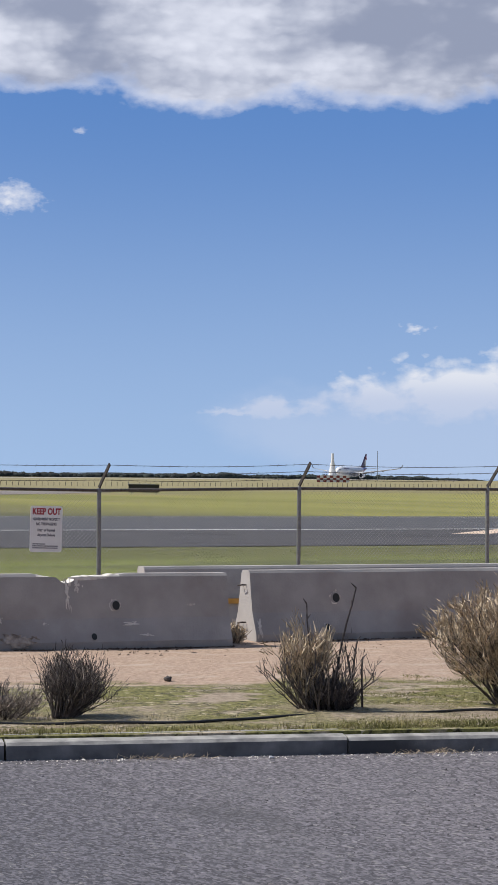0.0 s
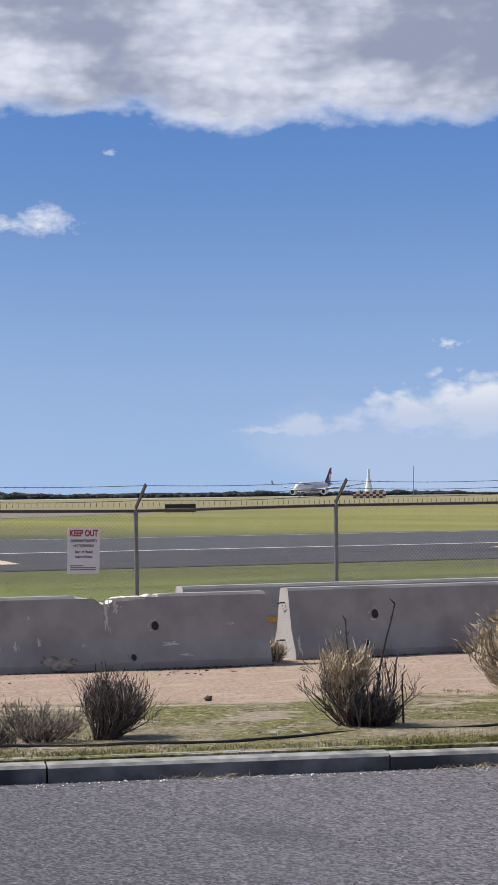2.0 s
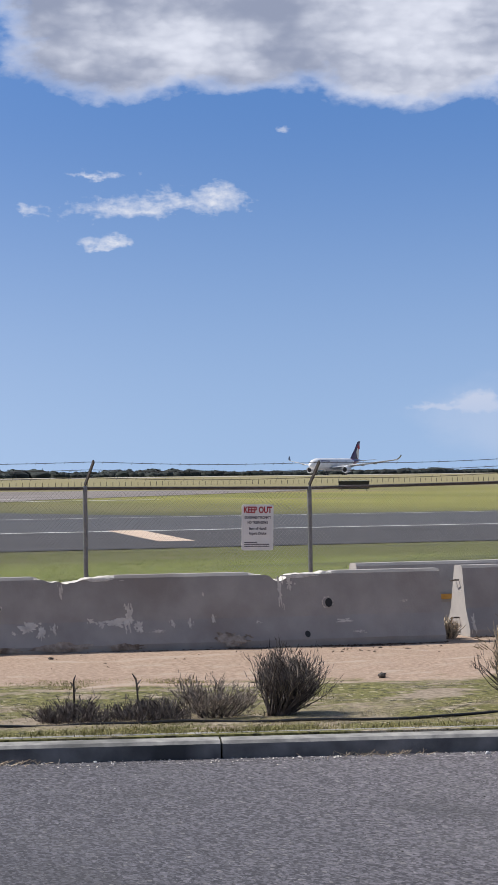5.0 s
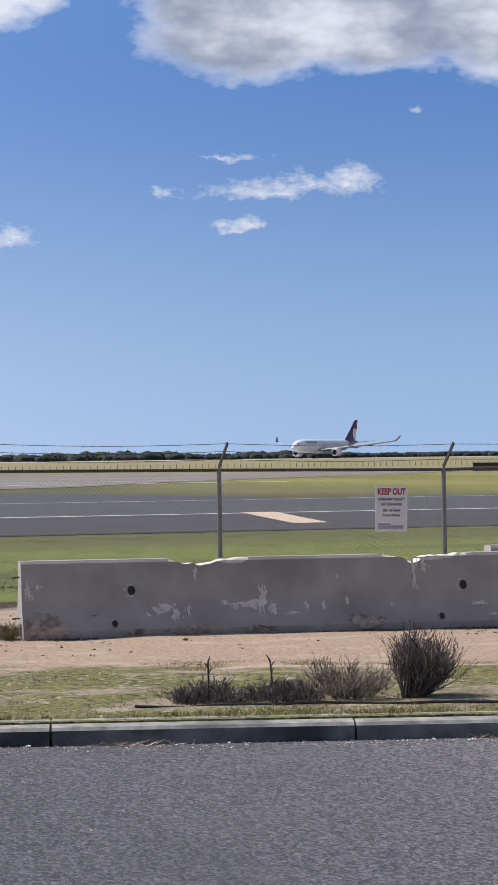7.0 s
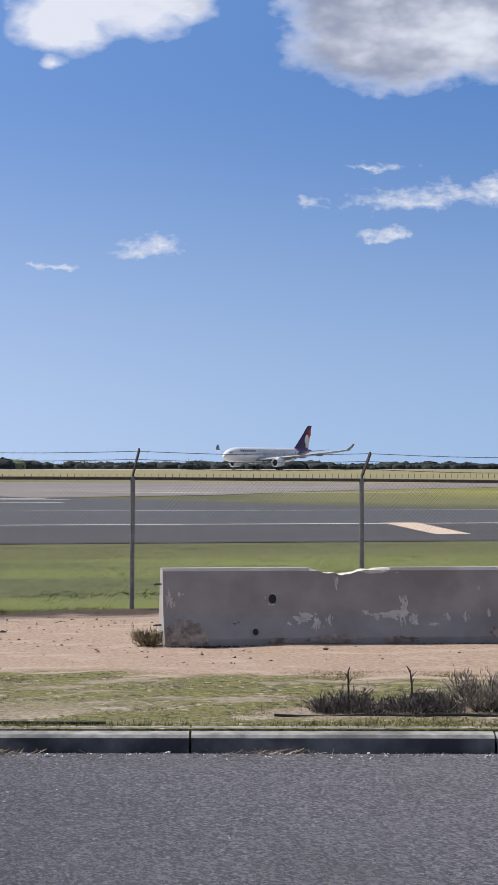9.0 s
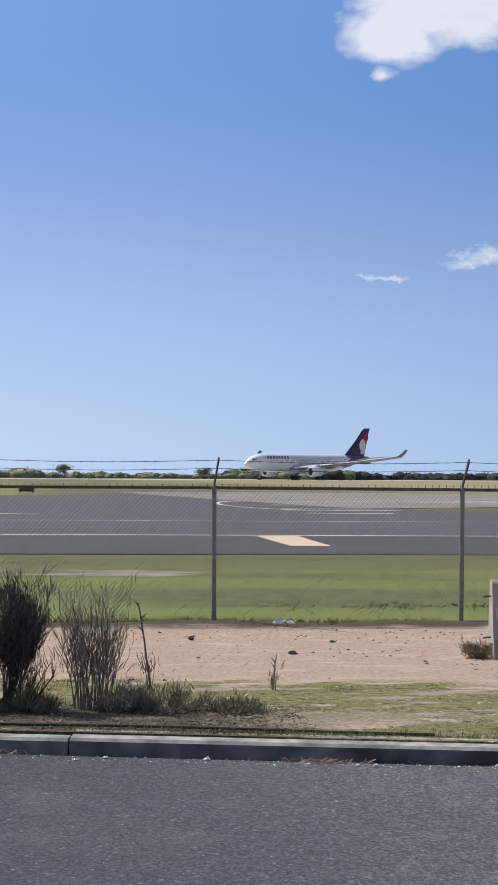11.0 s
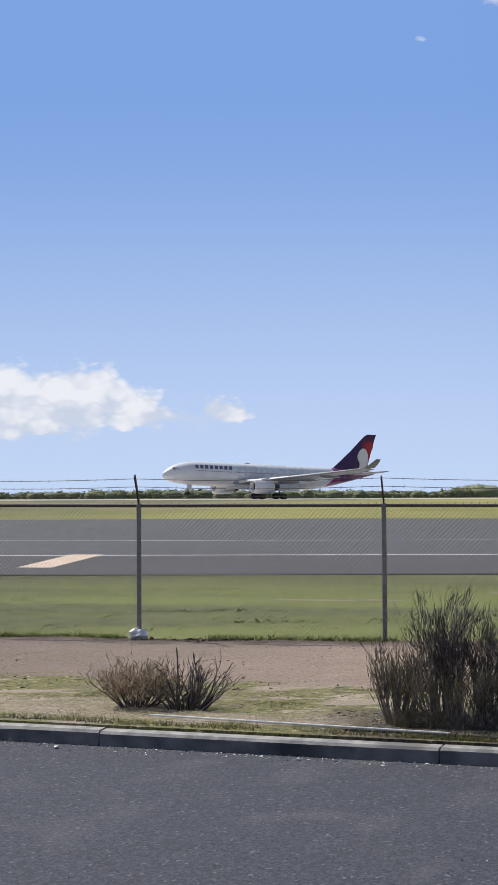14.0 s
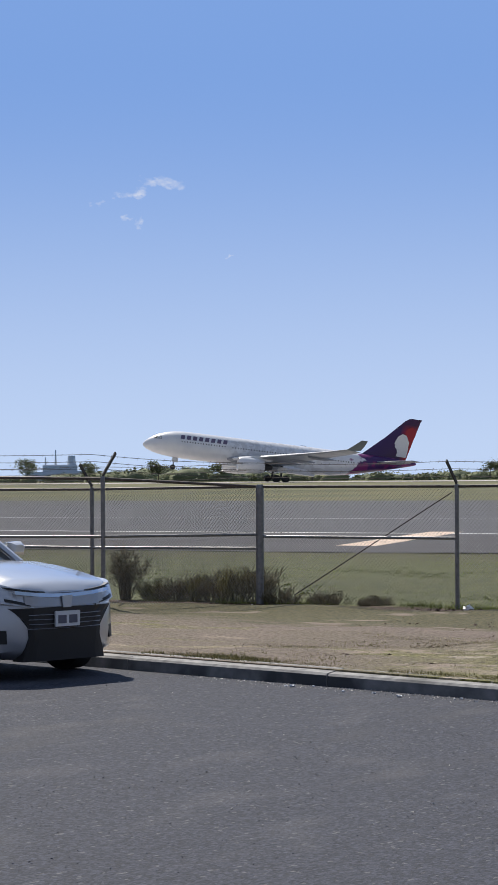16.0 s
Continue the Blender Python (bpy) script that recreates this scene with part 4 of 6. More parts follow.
def do_not_feed(x, z):
    root = thing("notice_sign", "white sign with red band and round pictogram", "sign", pose(x, fence_y(x) - 0.05, z, 0, 0, -2.2))
    part("plate", Build().box(-0.15, -0.004, -0.235, 0.15, 0.0, 0.235), M["sign_white"], root)
    part("band", Build().box(-0.148, -0.007, -0.232, 0.148, -0.0045, -0.105), M["sign_red"], root)
    b = Build()
    for k in range(20):
        a0, a1 = 2 * math.pi * k / 20, 2 * math.pi * (k + 1) / 20
        b.add([(r * math.cos(a), -0.008, 0.075 + r * math.sin(a)) for a, r in ((a0, 0.11), (a1, 0.11), (a1, 0.132), (a0, 0.132))], [(0, 1, 2, 3)])
    b.add([(-0.085, -0.008, 0.145), (-0.07, -0.008, 0.16), (0.085, -0.008, 0.005), (0.07, -0.008, -0.01)], [(0, 1, 2, 3)])
    part("ring", b, M["black"], root)
    for px, pz, w, h in ((-0.03, 0.08, 0.05, 0.06), (0.05, 0.06, 0.035, 0.04), (-0.075, -0.075, 0.03, 0.02), (0.0, -0.08, 0.03, 0.018), (0.075, -0.075, 0.03, 0.02)):
        s = Build().add([(px + w * math.cos(a) * (1 + 0.3 * math.sin(3 * a)), -0.0065, pz + h * math.sin(a)) for a in (2 * math.pi * q / 12 for q in range(12))], [tuple(range(12))])
        part("pictogram", s, M["black"], root)
    for z0, w in ((-0.155, 0.2), (-0.2, 0.22)):
        flat_text("Do Not Feed" if z0 > -0.16 else "The Animals", 0.045, M["sign_white"], root, 0, z0 - 0.005, y=-0.0085, width=w)


make_ground()
make_pavements()
make_kerb()
jersey("concrete_barrier", 5.99, pose(5.67, 21.95, 0, 0, 0, -7.7), ((1.53, 0), (1.68, 0.055), (1.95, 0.068), (2.05, 0.03), (2.2, 0.018), (2.45, 0), (3.82, 0), (4.0, 0.032), (4.12, 0.078), (4.2, 0.095), (4.27, 0.045), (4.42, 0.024), (4.62, 0.015), (4.82, 0)),
       ((0.06, 0.47, 0.035, 0.09), (0.17, 0.52, 0.02, 0.025), (0.2, 0.09, 0.3, 0.15), (1.29, 0.22, 0.02, 0.015), (1.45, 0.27, 0.075, 0.045), (1.58, 0.22, 0.04, 0.075), (1.72, 0.24, 0.02, 0.05),
        (1.8, 0.63, 0.02, 0.07), (2.1, 0.33, 0.03, 0.02), (2.22, 0.28, 0.025, 0.03), (1.8, 0.06, 0.32, 0.07), (1.2, 0.04, 0.2, 0.04), (2.38, 0.3, 0.1, 0.035), (2.51, 0.34, 0.035, 0.12), (2.62, 0.25, 0.04, 0.05),
        (2.8, 0.2, 0.06, 0.016), (2.98, 0.27, 0.03, 0.03), (3.16, 0.27, 0.02, 0.04), (3.42, 0.31, 0.025, 0.03), (3.32, 0.57, 0.014, 0.014), (3.6, 0.08, 0.14, 0.1), (2.45, 0.05, 0.2, 0.05), (3.9, 0.27, 0.02, 0.012),
        (4.17, 0.56, 0.024, 0.13), (4.27, 0.66, 0.04, 0.06), (4.4, 0.735, 0.2, 0.022), (2.2, 0.745, 0.16, 0.02), (4.88, 0.26, 0.07, 0.018), (5.02, 0.14, 0.04, 0.012), (5.55, 0.45, 0.02, 0.012)),
       ((1.12, 0.47, 0.055), (0.93, 0.14, 0.04), (4.69, 0.45, 0.055), (4.42, 0.13, 0.04)), "old grey concrete barrier with broken top edge", 2)
jersey("concrete_barrier", 6.1, pose(12.15, 21.62, 0, 0, 0, -4.0), (), ((0.06, 0.15, 0.03, 0.08), (1.05, 0.5, 0.02, 0.05)),
       ((1.05, 0.47, 0.06), (0.9, 0.15, 0.04)), "grey concrete barrier with a whitewashed end", 6)
back_barrier = jersey("concrete_barrier", 6.1, pose(11.45, 22.85, 0, 0, 0, -4.0), (), (), (), "grey concrete barrier standing behind the others", 11)
part("paint_mark", Build().box(0.98, -0.215, 0.35, 1.26, -0.196, 0.41), shade("faded_orange", (0.45, 0.24, 0.05), (0.58, 0.33, 0.09), 12, 0.9), back_barrier, "faded orange paint mark")
make_fence()
keep_out(11.99, 1.12, 1.0)
keep_out(-10.47, 1.247, -1.0)
do_not_feed(-1.115, 1.45)


# ---- plants ----
def stem(rng, base, lean, height, wiggle, steps=6):
    """A crooked shoot from base, leaning out along lean."""
    pts, p = [Vector(base)], Vector(base)
    d = Vector((lean[0], lean[1], 1.0)).normalized()
    for i in range(steps):
        d = (d + Vector((rng.gauss(0, wiggle), rng.gauss(0, wiggle), rng.gauss(0, wiggle * 0.5) + 0.03))).normalized()
        p = p + d * height / steps
        pts.append(p.copy())
    return pts


def shrub(name, label, x, y, wide, high, seed, stems=26, twigs=5, tufts=900, leaf="straw", bark="twig", spread=0.55, tuft_low=0.35, lean=(0, 0), stalks=(), fuzz_len=0.05, crown=1.0, brush="", foot=0.22, thick=1.0, tight=1.0):
    """A dry shrub: woody shoots, finer twigs, and a haze of small dead leaves."""
    rng = random.Random(seed)
    root = thing(name, label, "shrub", pose(x, y, land(x, y)))
    wood, fine, leaves = Build(), Build(), Build()
    tips = []
    for k in range(stems):
        a, r = rng.uniform(0, 2 * math.pi), rng.random() ** 0.6
        out = (math.cos(a) * r, math.sin(a) * r)
        base = (out[0] * wide * foot, out[1] * wide * foot, -0.03)
        h = high * rng.uniform(0.6, 1.0) * (1 - 0.25 * r * (1 - crown))
        pts = stem(rng, base, (out[0] * spread * wide / high + lean[0], out[1] * spread * wide / high + lean[1]), h, 0.17 * tight)
        wood.tube(pts, thick * rng.uniform(0.004, 0.0085), 0.0018, sides=4, caps=False)
        for q in range(twigs):
            i = rng.randint(2, len(pts) - 2)
            b0 = pts[i].lerp(pts[i + 1], rng.random())
            tw = stem(rng, b0, (out[0] * 0.5 * tight + rng.gauss(0, 0.5 * tight), out[1] * 0.5 * tight + rng.gauss(0, 0.5 * tight)), h * rng.uniform(0.16, 0.42), 0.2 * tight, 4)
            fine.tube(tw, 0.0034, 0.0014, sides=3, caps=False)
            tips.append(tw)
        tips.append(pts)
    for h, dx, dy in stalks:
        pts = stem(rng, (dx, dy, -0.02), (rng.uniform(-0.06, 0.06), 0), h, 0.05, 7)
        wood.tube(pts, 0.011, 0.006, sides=5)
        for q in range(3):
            b0 = pts[-1 - q]
            wood.tube([b0, b0 + Vector((rng.uniform(-0.05, 0.05), 0, 0.04))], 0.008, 0.003, sides=4)
    for k in range(int(tufts * 2.6)):
        pts = rng.choice(tips)
        w = rng.uniform(tuft_low, 1.0) * (len(pts) - 1)
        i = min(int(w), len(pts) - 2)
        c = pts[i].lerp(pts[i + 1], w - i) + Vector((rng.gauss(0, 0.03), rng.gauss(0, 0.03), rng.gauss(0, 0.02)))
        d = ((pts[i + 1] - pts[i]).normalized() + Vector((rng.gauss(0, 0.24), rng.gauss(0, 0.24), rng.gauss(0, 0.2)))).normalized()
        n = d.cross(Vector((rng.gauss(0, 1), rng.gauss(0, 1), rng.gauss(0, 1)))).normalized() * (rng.uniform(0.0035, 0.007) if leaf == "straw" else rng.uniform(0.002, 0.0045))
        ln = fuzz_len * rng.uniform(0.5, 1.4)
        leaves.add([c - n, c + n, c + d * ln + n * 0.3, c + d * ln - n * 0.3], [(0, 1, 2, 3)])
    part("branchwork", wood, M[bark], root)
    if fine.v:
        tagged(part("brushwood", fine, M[brush or bark], root), kind="stuff")
    if leaves.v:
        tagged(part("foliage", leaves, M[leaf], root), kind="stuff")
    return root


def blades(name, label, count, place, material, seed, high=(0.03, 0.09), thin=0.004):
    """A sheet of grass blades as one object; place(rng) gives x, y and a height factor, or None."""
    rng = random.Random(seed)
    v, f = [], []
    while count:
        got = place(rng)
        if got is None:
            continue
        count -= 1
        x, y, k = got
        for q in range(3):
            a, h = rng.uniform(0, 2 * math.pi), rng.uniform(*high) * k
            px, py = x + rng.gauss(0, 0.02), y + rng.gauss(0, 0.02)
            z = land(px, py) + 0.03 * fuzz(px, py, 0, 0.5) * (1 if py < 30 else 0) - 0.015
            w = thin * rng.uniform(0.7, 1.5)
            n = len(v)
            lx, ly = rng.gauss(0, 0.35) * h, rng.gauss(0, 0.35) * h
            v += [(px - w * math.cos(a), py - w * math.sin(a), z), (px + w * math.cos(a), py + w * math.sin(a), z), (px + lx, py + ly, z + h)]
            f.append((n, n + 1, n + 2))
    me = bpy.data.meshes.new(name)
    me.from_pydata(v, [], f)
    me.materials.append(material)
    return tagged(new(name, me), label, "grass", kind="stuff")


def make_plants():
    shrub("dry_shrub", "dark leafless twiggy shrub beside the kerb", 6.97, 15.2, 0.36, 0.5, 1, 150, 5, 1500, "twig", brush="grey_twig", tight=0.75, spread=0.85, lean=(0.5, 0), tuft_low=0.0, thick=1.3, foot=0.2)
    shrub("dry_shrub", "low brown dead shrub beside the kerb", 6.5, 15.35, 0.6, 0.32, 2, 60, 8, 900, "grey_twig", "twig", brush="grey_twig", spread=0.9, tuft_low=0.1)
    shrub("dry_shrub", "low brown dead shrub beside the kerb", 5.98, 15.3, 0.75, 0.2, 3, 60, 8, 1000, "twig", spread=1.1, stalks=((0.33, -0.1, 0),), tuft_low=0.1)
    shrub("dry_shrub", "low brown dead shrub beside the kerb", 5.42, 15.45, 0.7, 0.2, 4, 60, 8, 900, "twig", spread=1.1, stalks=((0.33, 0.0, 0),), tuft_low=0.1)
    shrub("dry_shrub", "fan-shaped shrub with bare stalks and straw heads", 9.0, 14.75, 0.66, 0.54, 5, 60, 4, 260, "twig", tight=0.7, spread=0.85, thick=1.6, tuft_low=0.3, lean=(-0.2, 0), stalks=((1.0, 0.12, 0), (0.86, -0.02, 0.1), (0.56, 0.24, 0), (0.5, 0.3, 0.05), (0.42, 0.36, 0)))
    shrub("dry_shrub", "dark tangled foot of a dry shrub", 9.06, 14.72, 0.34, 0.26, 56, 70, 6, 1300, "twig", tight=0.7, spread=0.6, tuft_low=0.0)
    shrub("dry_shrub", "pale straw tuft growing inside a dark shrub", 8.92, 14.85, 0.32, 0.62, 55, 26, 5, 800, "straw", "grey_twig", tight=0.6, spread=0.5, tuft_low=0.3, fuzz_len=0.08)
    shrub("dry_shrub", "full straw-coloured shrub with dark base", 10.8, 14.65, 0.85, 0.86, 6, 170, 8, 13000, "straw", spread=0.6, tuft_low=0.38, fuzz_len=0.06)
    shrub("dry_shrub", "full straw-coloured shrub with dark base", 11.7, 14.4, 0.9, 0.85, 7, 80, 8, 4000, "straw", spread=0.5, fuzz_len=0.07)
    # the hedge of dying shrubs: upright forked shoots, some with dense dead heads
    shrub("hedge_shrub", "pale half-dead shrub at the end of a row", -1.66, 17.45, 0.5, 0.59, 11, 40, 6, 500, "olive", "grey_twig", brush="grey_twig", spread=0.45, tuft_low=0.15, thick=1.7, tight=0.5, fuzz_len=0.085)
    shrub("hedge_shrub", "tall upright shrub with a dense dark dead head", -1.27, 17.5, 0.24, 0.89, 112, 34, 7, 900, "twig", "grey_twig", brush="grey_twig", spread=0.35, tuft_low=0.62, foot=0.5, thick=1.9, tight=0.5, fuzz_len=0.085)
    shrub("hedge_shrub", "olive and grey brush low in a row of shrubs", -1.12, 17.42, 0.75, 0.53, 113, 50, 5, 600, "olive", "grey_twig", brush="grey_twig", spread=0.4, tuft_low=0.05, foot=0.4, tight=0.5, fuzz_len=0.085)
    shrub("hedge_shrub", "thin upright dead shoots in a row of shrubs", -0.95, 17.5, 0.2, 0.82, 114, 16, 6, 260, "twig", brush="grey_twig", spread=0.5, tuft_low=0.7, foot=0.5, thick=1.9, tight=0.5, fuzz_len=0.085)
    shrub("hedge_shrub", "tall upright shrub with a small dark dead head", -0.68, 17.4, 0.2, 0.85, 12, 22, 7, 420, "twig", brush="grey_twig", spread=0.4, tuft_low=0.7, foot=0.5, thick=1.9, tight=0.5, fuzz_len=0.085)
    shrub("hedge_shrub", "olive and grey brush low in a row of shrubs", -0.74, 17.38, 0.4, 0.45, 121, 22, 5, 300, "olive", brush="grey_twig", spread=0.5, tuft_low=0.05, tight=0.5, fuzz_len=0.085)
    shrub("hedge_shrub", "thin upright dead shoots in a row of shrubs", -0.36, 17.4, 0.16, 0.80, 122, 16, 6, 260, "twig", brush="grey_twig", spread=0.5, tuft_low=0.65, foot=0.5, thick=1.9, tight=0.5, fuzz_len=0.085)
    shrub("hedge_shrub", "tall dark twiggy shrub in a row", -0.07, 17.35, 0.36, 0.92, 13, 56, 7, 800, "twig", "grey_twig", brush="grey_twig", spread=0.3, tuft_low=0.5, foot=0.42, thick=1.7, tight=0.5, fuzz_len=0.085)
    shrub("hedge_shrub", "grey-brown brush in front of a taller shrub", -0.1, 17.27, 0.5, 0.55, 131, 30, 5, 300, "grey_twig", brush="grey_twig", spread=0.4, tuft_low=0.05, foot=0.4, tight=0.5, fuzz_len=0.085)
    shrub("hedge_shrub", "olive and brown shrub leaning over with dead tips", 0.2, 17.3, 0.5, 0.66, 14, 50, 6, 700, "olive", "grey_twig", brush="grey_twig", spread=0.5, tuft_low=0.05, lean=(0.28, 0), tight=0.5, fuzz_len=0.085)
    shrub("hedge_shrub", "thin upright dead shoots in a row of shrubs", 0.42, 17.35, 0.24, 0.80, 141, 14, 6, 200, "twig", brush="grey_twig", spread=0.6, tuft_low=0.6, foot=0.4, thick=1.9, tight=0.5, fuzz_len=0.085)
    shrub("hedge_shrub", "dark shrub with a dense round dead crown", 0.60, 17.25, 0.2, 0.88, 15, 34, 7, 2600, "twig", spread=0.36, tuft_low=0.62, lean=(0.17, 0), fuzz_len=0.075, thick=1.6, tight=0.5)
    shrub("hedge_shrub", "leaning bare branches under a dead crown", 0.68, 17.2, 0.4, 0.49, 151, 16, 5, 60, "twig", spread=0.7, lean=(0.45, 0), thick=1.5, tight=0.5, fuzz_len=0.085)
    shrub("hedge_shrub", "thin pale leafless shrub with upright shoots", 1.26, 17.3, 0.34, 0.87, 16, 44, 6, 420, "grey_twig", "grey_twig", spread=0.34, foot=0.42, thick=1.2, tight=0.5, fuzz_len=0.085)
    for k, x in enumerate((-1.45, -0.95, -0.3, 0.25, 0.75)):
        shrub("dry_shrub", "dark brown undergrowth at the foot of the hedge", x, 17.4 - 0.05 * k, 0.7, 0.2, 170 + k, 40, 6, 700, "grey_twig" if k % 2 else "olive", "grey_twig", spread=1.1, tuft_low=0.0)
    shrub("dry_shrub", "dark brown undergrowth at the foot of the hedge", 1.5, 17.15, 0.6, 0.26, 161, 44, 6, 600, "grey_twig", "grey_twig", spread=0.9, tuft_low=0.05)
    shrub("dry_shrub", "low brown dead shrub beside the kerb", 1.85, 17.1, 0.7, 0.25, 17, 40, 6, 500, "olive", "grey_twig", spread=0.9, tuft_low=0.1)
    shrub("dry_shrub", "low brown dead shrub beside the kerb", 2.35, 16.95, 0.6, 0.17, 18, 36, 6, 400, "olive", "grey_twig", spread=1.1, tuft_low=0.1)
    shrub("bare_stalk", "single dry stalk standing in the verge", 1.86, 18.7, 0.1, 0.4, 19, 3, 3, 30, "twig", stalks=((0.74, 0, 0),))
    shrub("bare_stalk", "thin pale weed stalk in the verge", 2.9, 18.6, 0.08, 0.2, 20, 3, 3, 20, "straw", "grey_twig", stalks=((0.3, 0, 0),))
    shrub("dry_shrub", "half straw half bare shrub on the verge", -4.0, 18.55, 0.55, 0.42, 21, 60, 6, 900, "straw", brush="grey_twig", spread=0.95, tuft_low=0.5)
    shrub("dry_shrub", "black curling leafless shrub on the verge", -3.55, 18.5, 0.7, 0.5, 22, 50, 4, 100, "twig", thick=1.7, spread=0.95, lean=(0.3, 0), stalks=((0.5, -0.1, 0), (0.46, 0.1, 0)))
    shrub("dry_tuft", "small rust-brown tuft on the verge", -6.15, 18.9, 0.4, 0.16, 23, 40, 5, 600, "grey_twig", spread=1.1, tuft_low=0.1)
    shrub("dry_tuft", "small green weed at the barrier's foot", 5.5, 21.85, 0.22, 0.18, 24, 24, 5, 500, "olive", "olive", spread=0.9, tuft_low=0.1)
    shrub("dry_tuft", "small straw weed between the barriers", 11.8, 21.3, 0.25, 0.2, 25, 24, 5, 500, "straw", spread=0.9, tuft_low=0.1)
    shrub("gate_weeds", "tall dusty weeds growing through the fence", -17.6, 28.1, 0.35, 0.8, 26, 50, 6, 1500, "olive", "olive", spread=0.4, tuft_low=0.2)
    for k in range(6):
        shrub("gate_weeds", "tall dusty weeds growing through the fence", -17.2 + 0.38 * k, 28.25 - 0.04 * k, 0.6, 0.30 + 0.05 * k, 30 + k, 36, 5, 700, "olive" if k % 2 else "blade", "olive" if k % 2 else "blade", spread=0.7, tuft_low=0.0, fuzz_len=0.09)
    for k in range(3):
        shrub("gate_weeds", "low weeds at the foot of the fence", -14.9 + 0.75 * k, 28.0, 0.6, 0.26 - 0.05 * k, 40 + k, 30, 5, 900, "olive", "olive", spread=0.9, tuft_low=0.0)

    def verge(rng):
        u, n = rng.uniform(-17, 9.5), 15.42 + 4.4 * rng.random() ** 1.3
        x, y, _ = kerb_point(u, n)
        g = fuzz(x, y, 5, 0.55) + 0.6 * fuzz(x, y, 8, 1.6)
        if 15.75 < n < 17.0 and rng.random() < 0.65:
            return None
        if g < -0.05 + 0.16 * (n - 17) or (x < -5 and rng.random() < 0.65):
            return None
        return x, y, 0.5 + 0.6 * rng.random() + 0.3 * max(0.0, g)

    blades("verge_grass", "patchy short olive grass on the verge", 60000, verge, M["blade"], 1, (0.008, 0.028), 0.005)

    def dead(rng):
        u, n = rng.uniform(-17, 9.5), 15.45 + 4.0 * rng.random() ** 1.2
        x, y, _ = kerb_point(u, n)
        g = fuzz(x, y, 25, 0.6) + 0.6 * fuzz(x, y, 28, 1.9)
        if g < 0.05 + 0.12 * (n - 17):
            return None
        return x, y, 0.5 + 0.5 * rng.random() + 0.4 * max(0.0, g)

    blades("dead_grass", "bleached dead grass tufts on the verge", 26000, dead, M["straw_blade"], 9, (0.008, 0.03), 0.005)

    def curb_edge(rng):
        u = rng.uniform(-17, 9.5)
        if fuzz(u, 3, 0, 1.1) < -0.15:
            return None
        x, y, _ = kerb_point(u, 15.43 + abs(rng.gauss(0, 0.12)))
        return x, y, 0.8 + rng.random()

    blades("edge_grass", "dry grass hanging over the back of the kerb", 4500, curb_edge, M["blade"], 2, (0.012, 0.04))

    def foot(rng):
        x = rng.uniform(-16, 19)
        if fuzz(x, 9, 0, 0.8) < -0.2:
            return None
        return x, fence_y(x) + rng.gauss(0.1, 0.14), 0.6 + rng.random()

    blades("fence_grass", "longer grass along the foot of the fence", 6500, foot, M["green_blade"], 3, (0.03, 0.09), 0.005)

    def field(rng):
        a = rng.uniform(-36, 36)
        d = 28.6 + 21 * rng.random() ** 0.9
        x, y = -d * math.tan(radians(a)), d
        g = fuzz(x, y, 2, 0.3) + 0.7 * fuzz(x, y, 4, 1.2)
        if g < -0.35:
            return None
        return x, y, 0.6 + 0.7 * rng.random() + 0.5 * max(0.0, g)

    blades("airfield_grass", "green mown grass behind the fence", 30000, field, M["green_blade"], 4, (0.012, 0.04), 0.010)


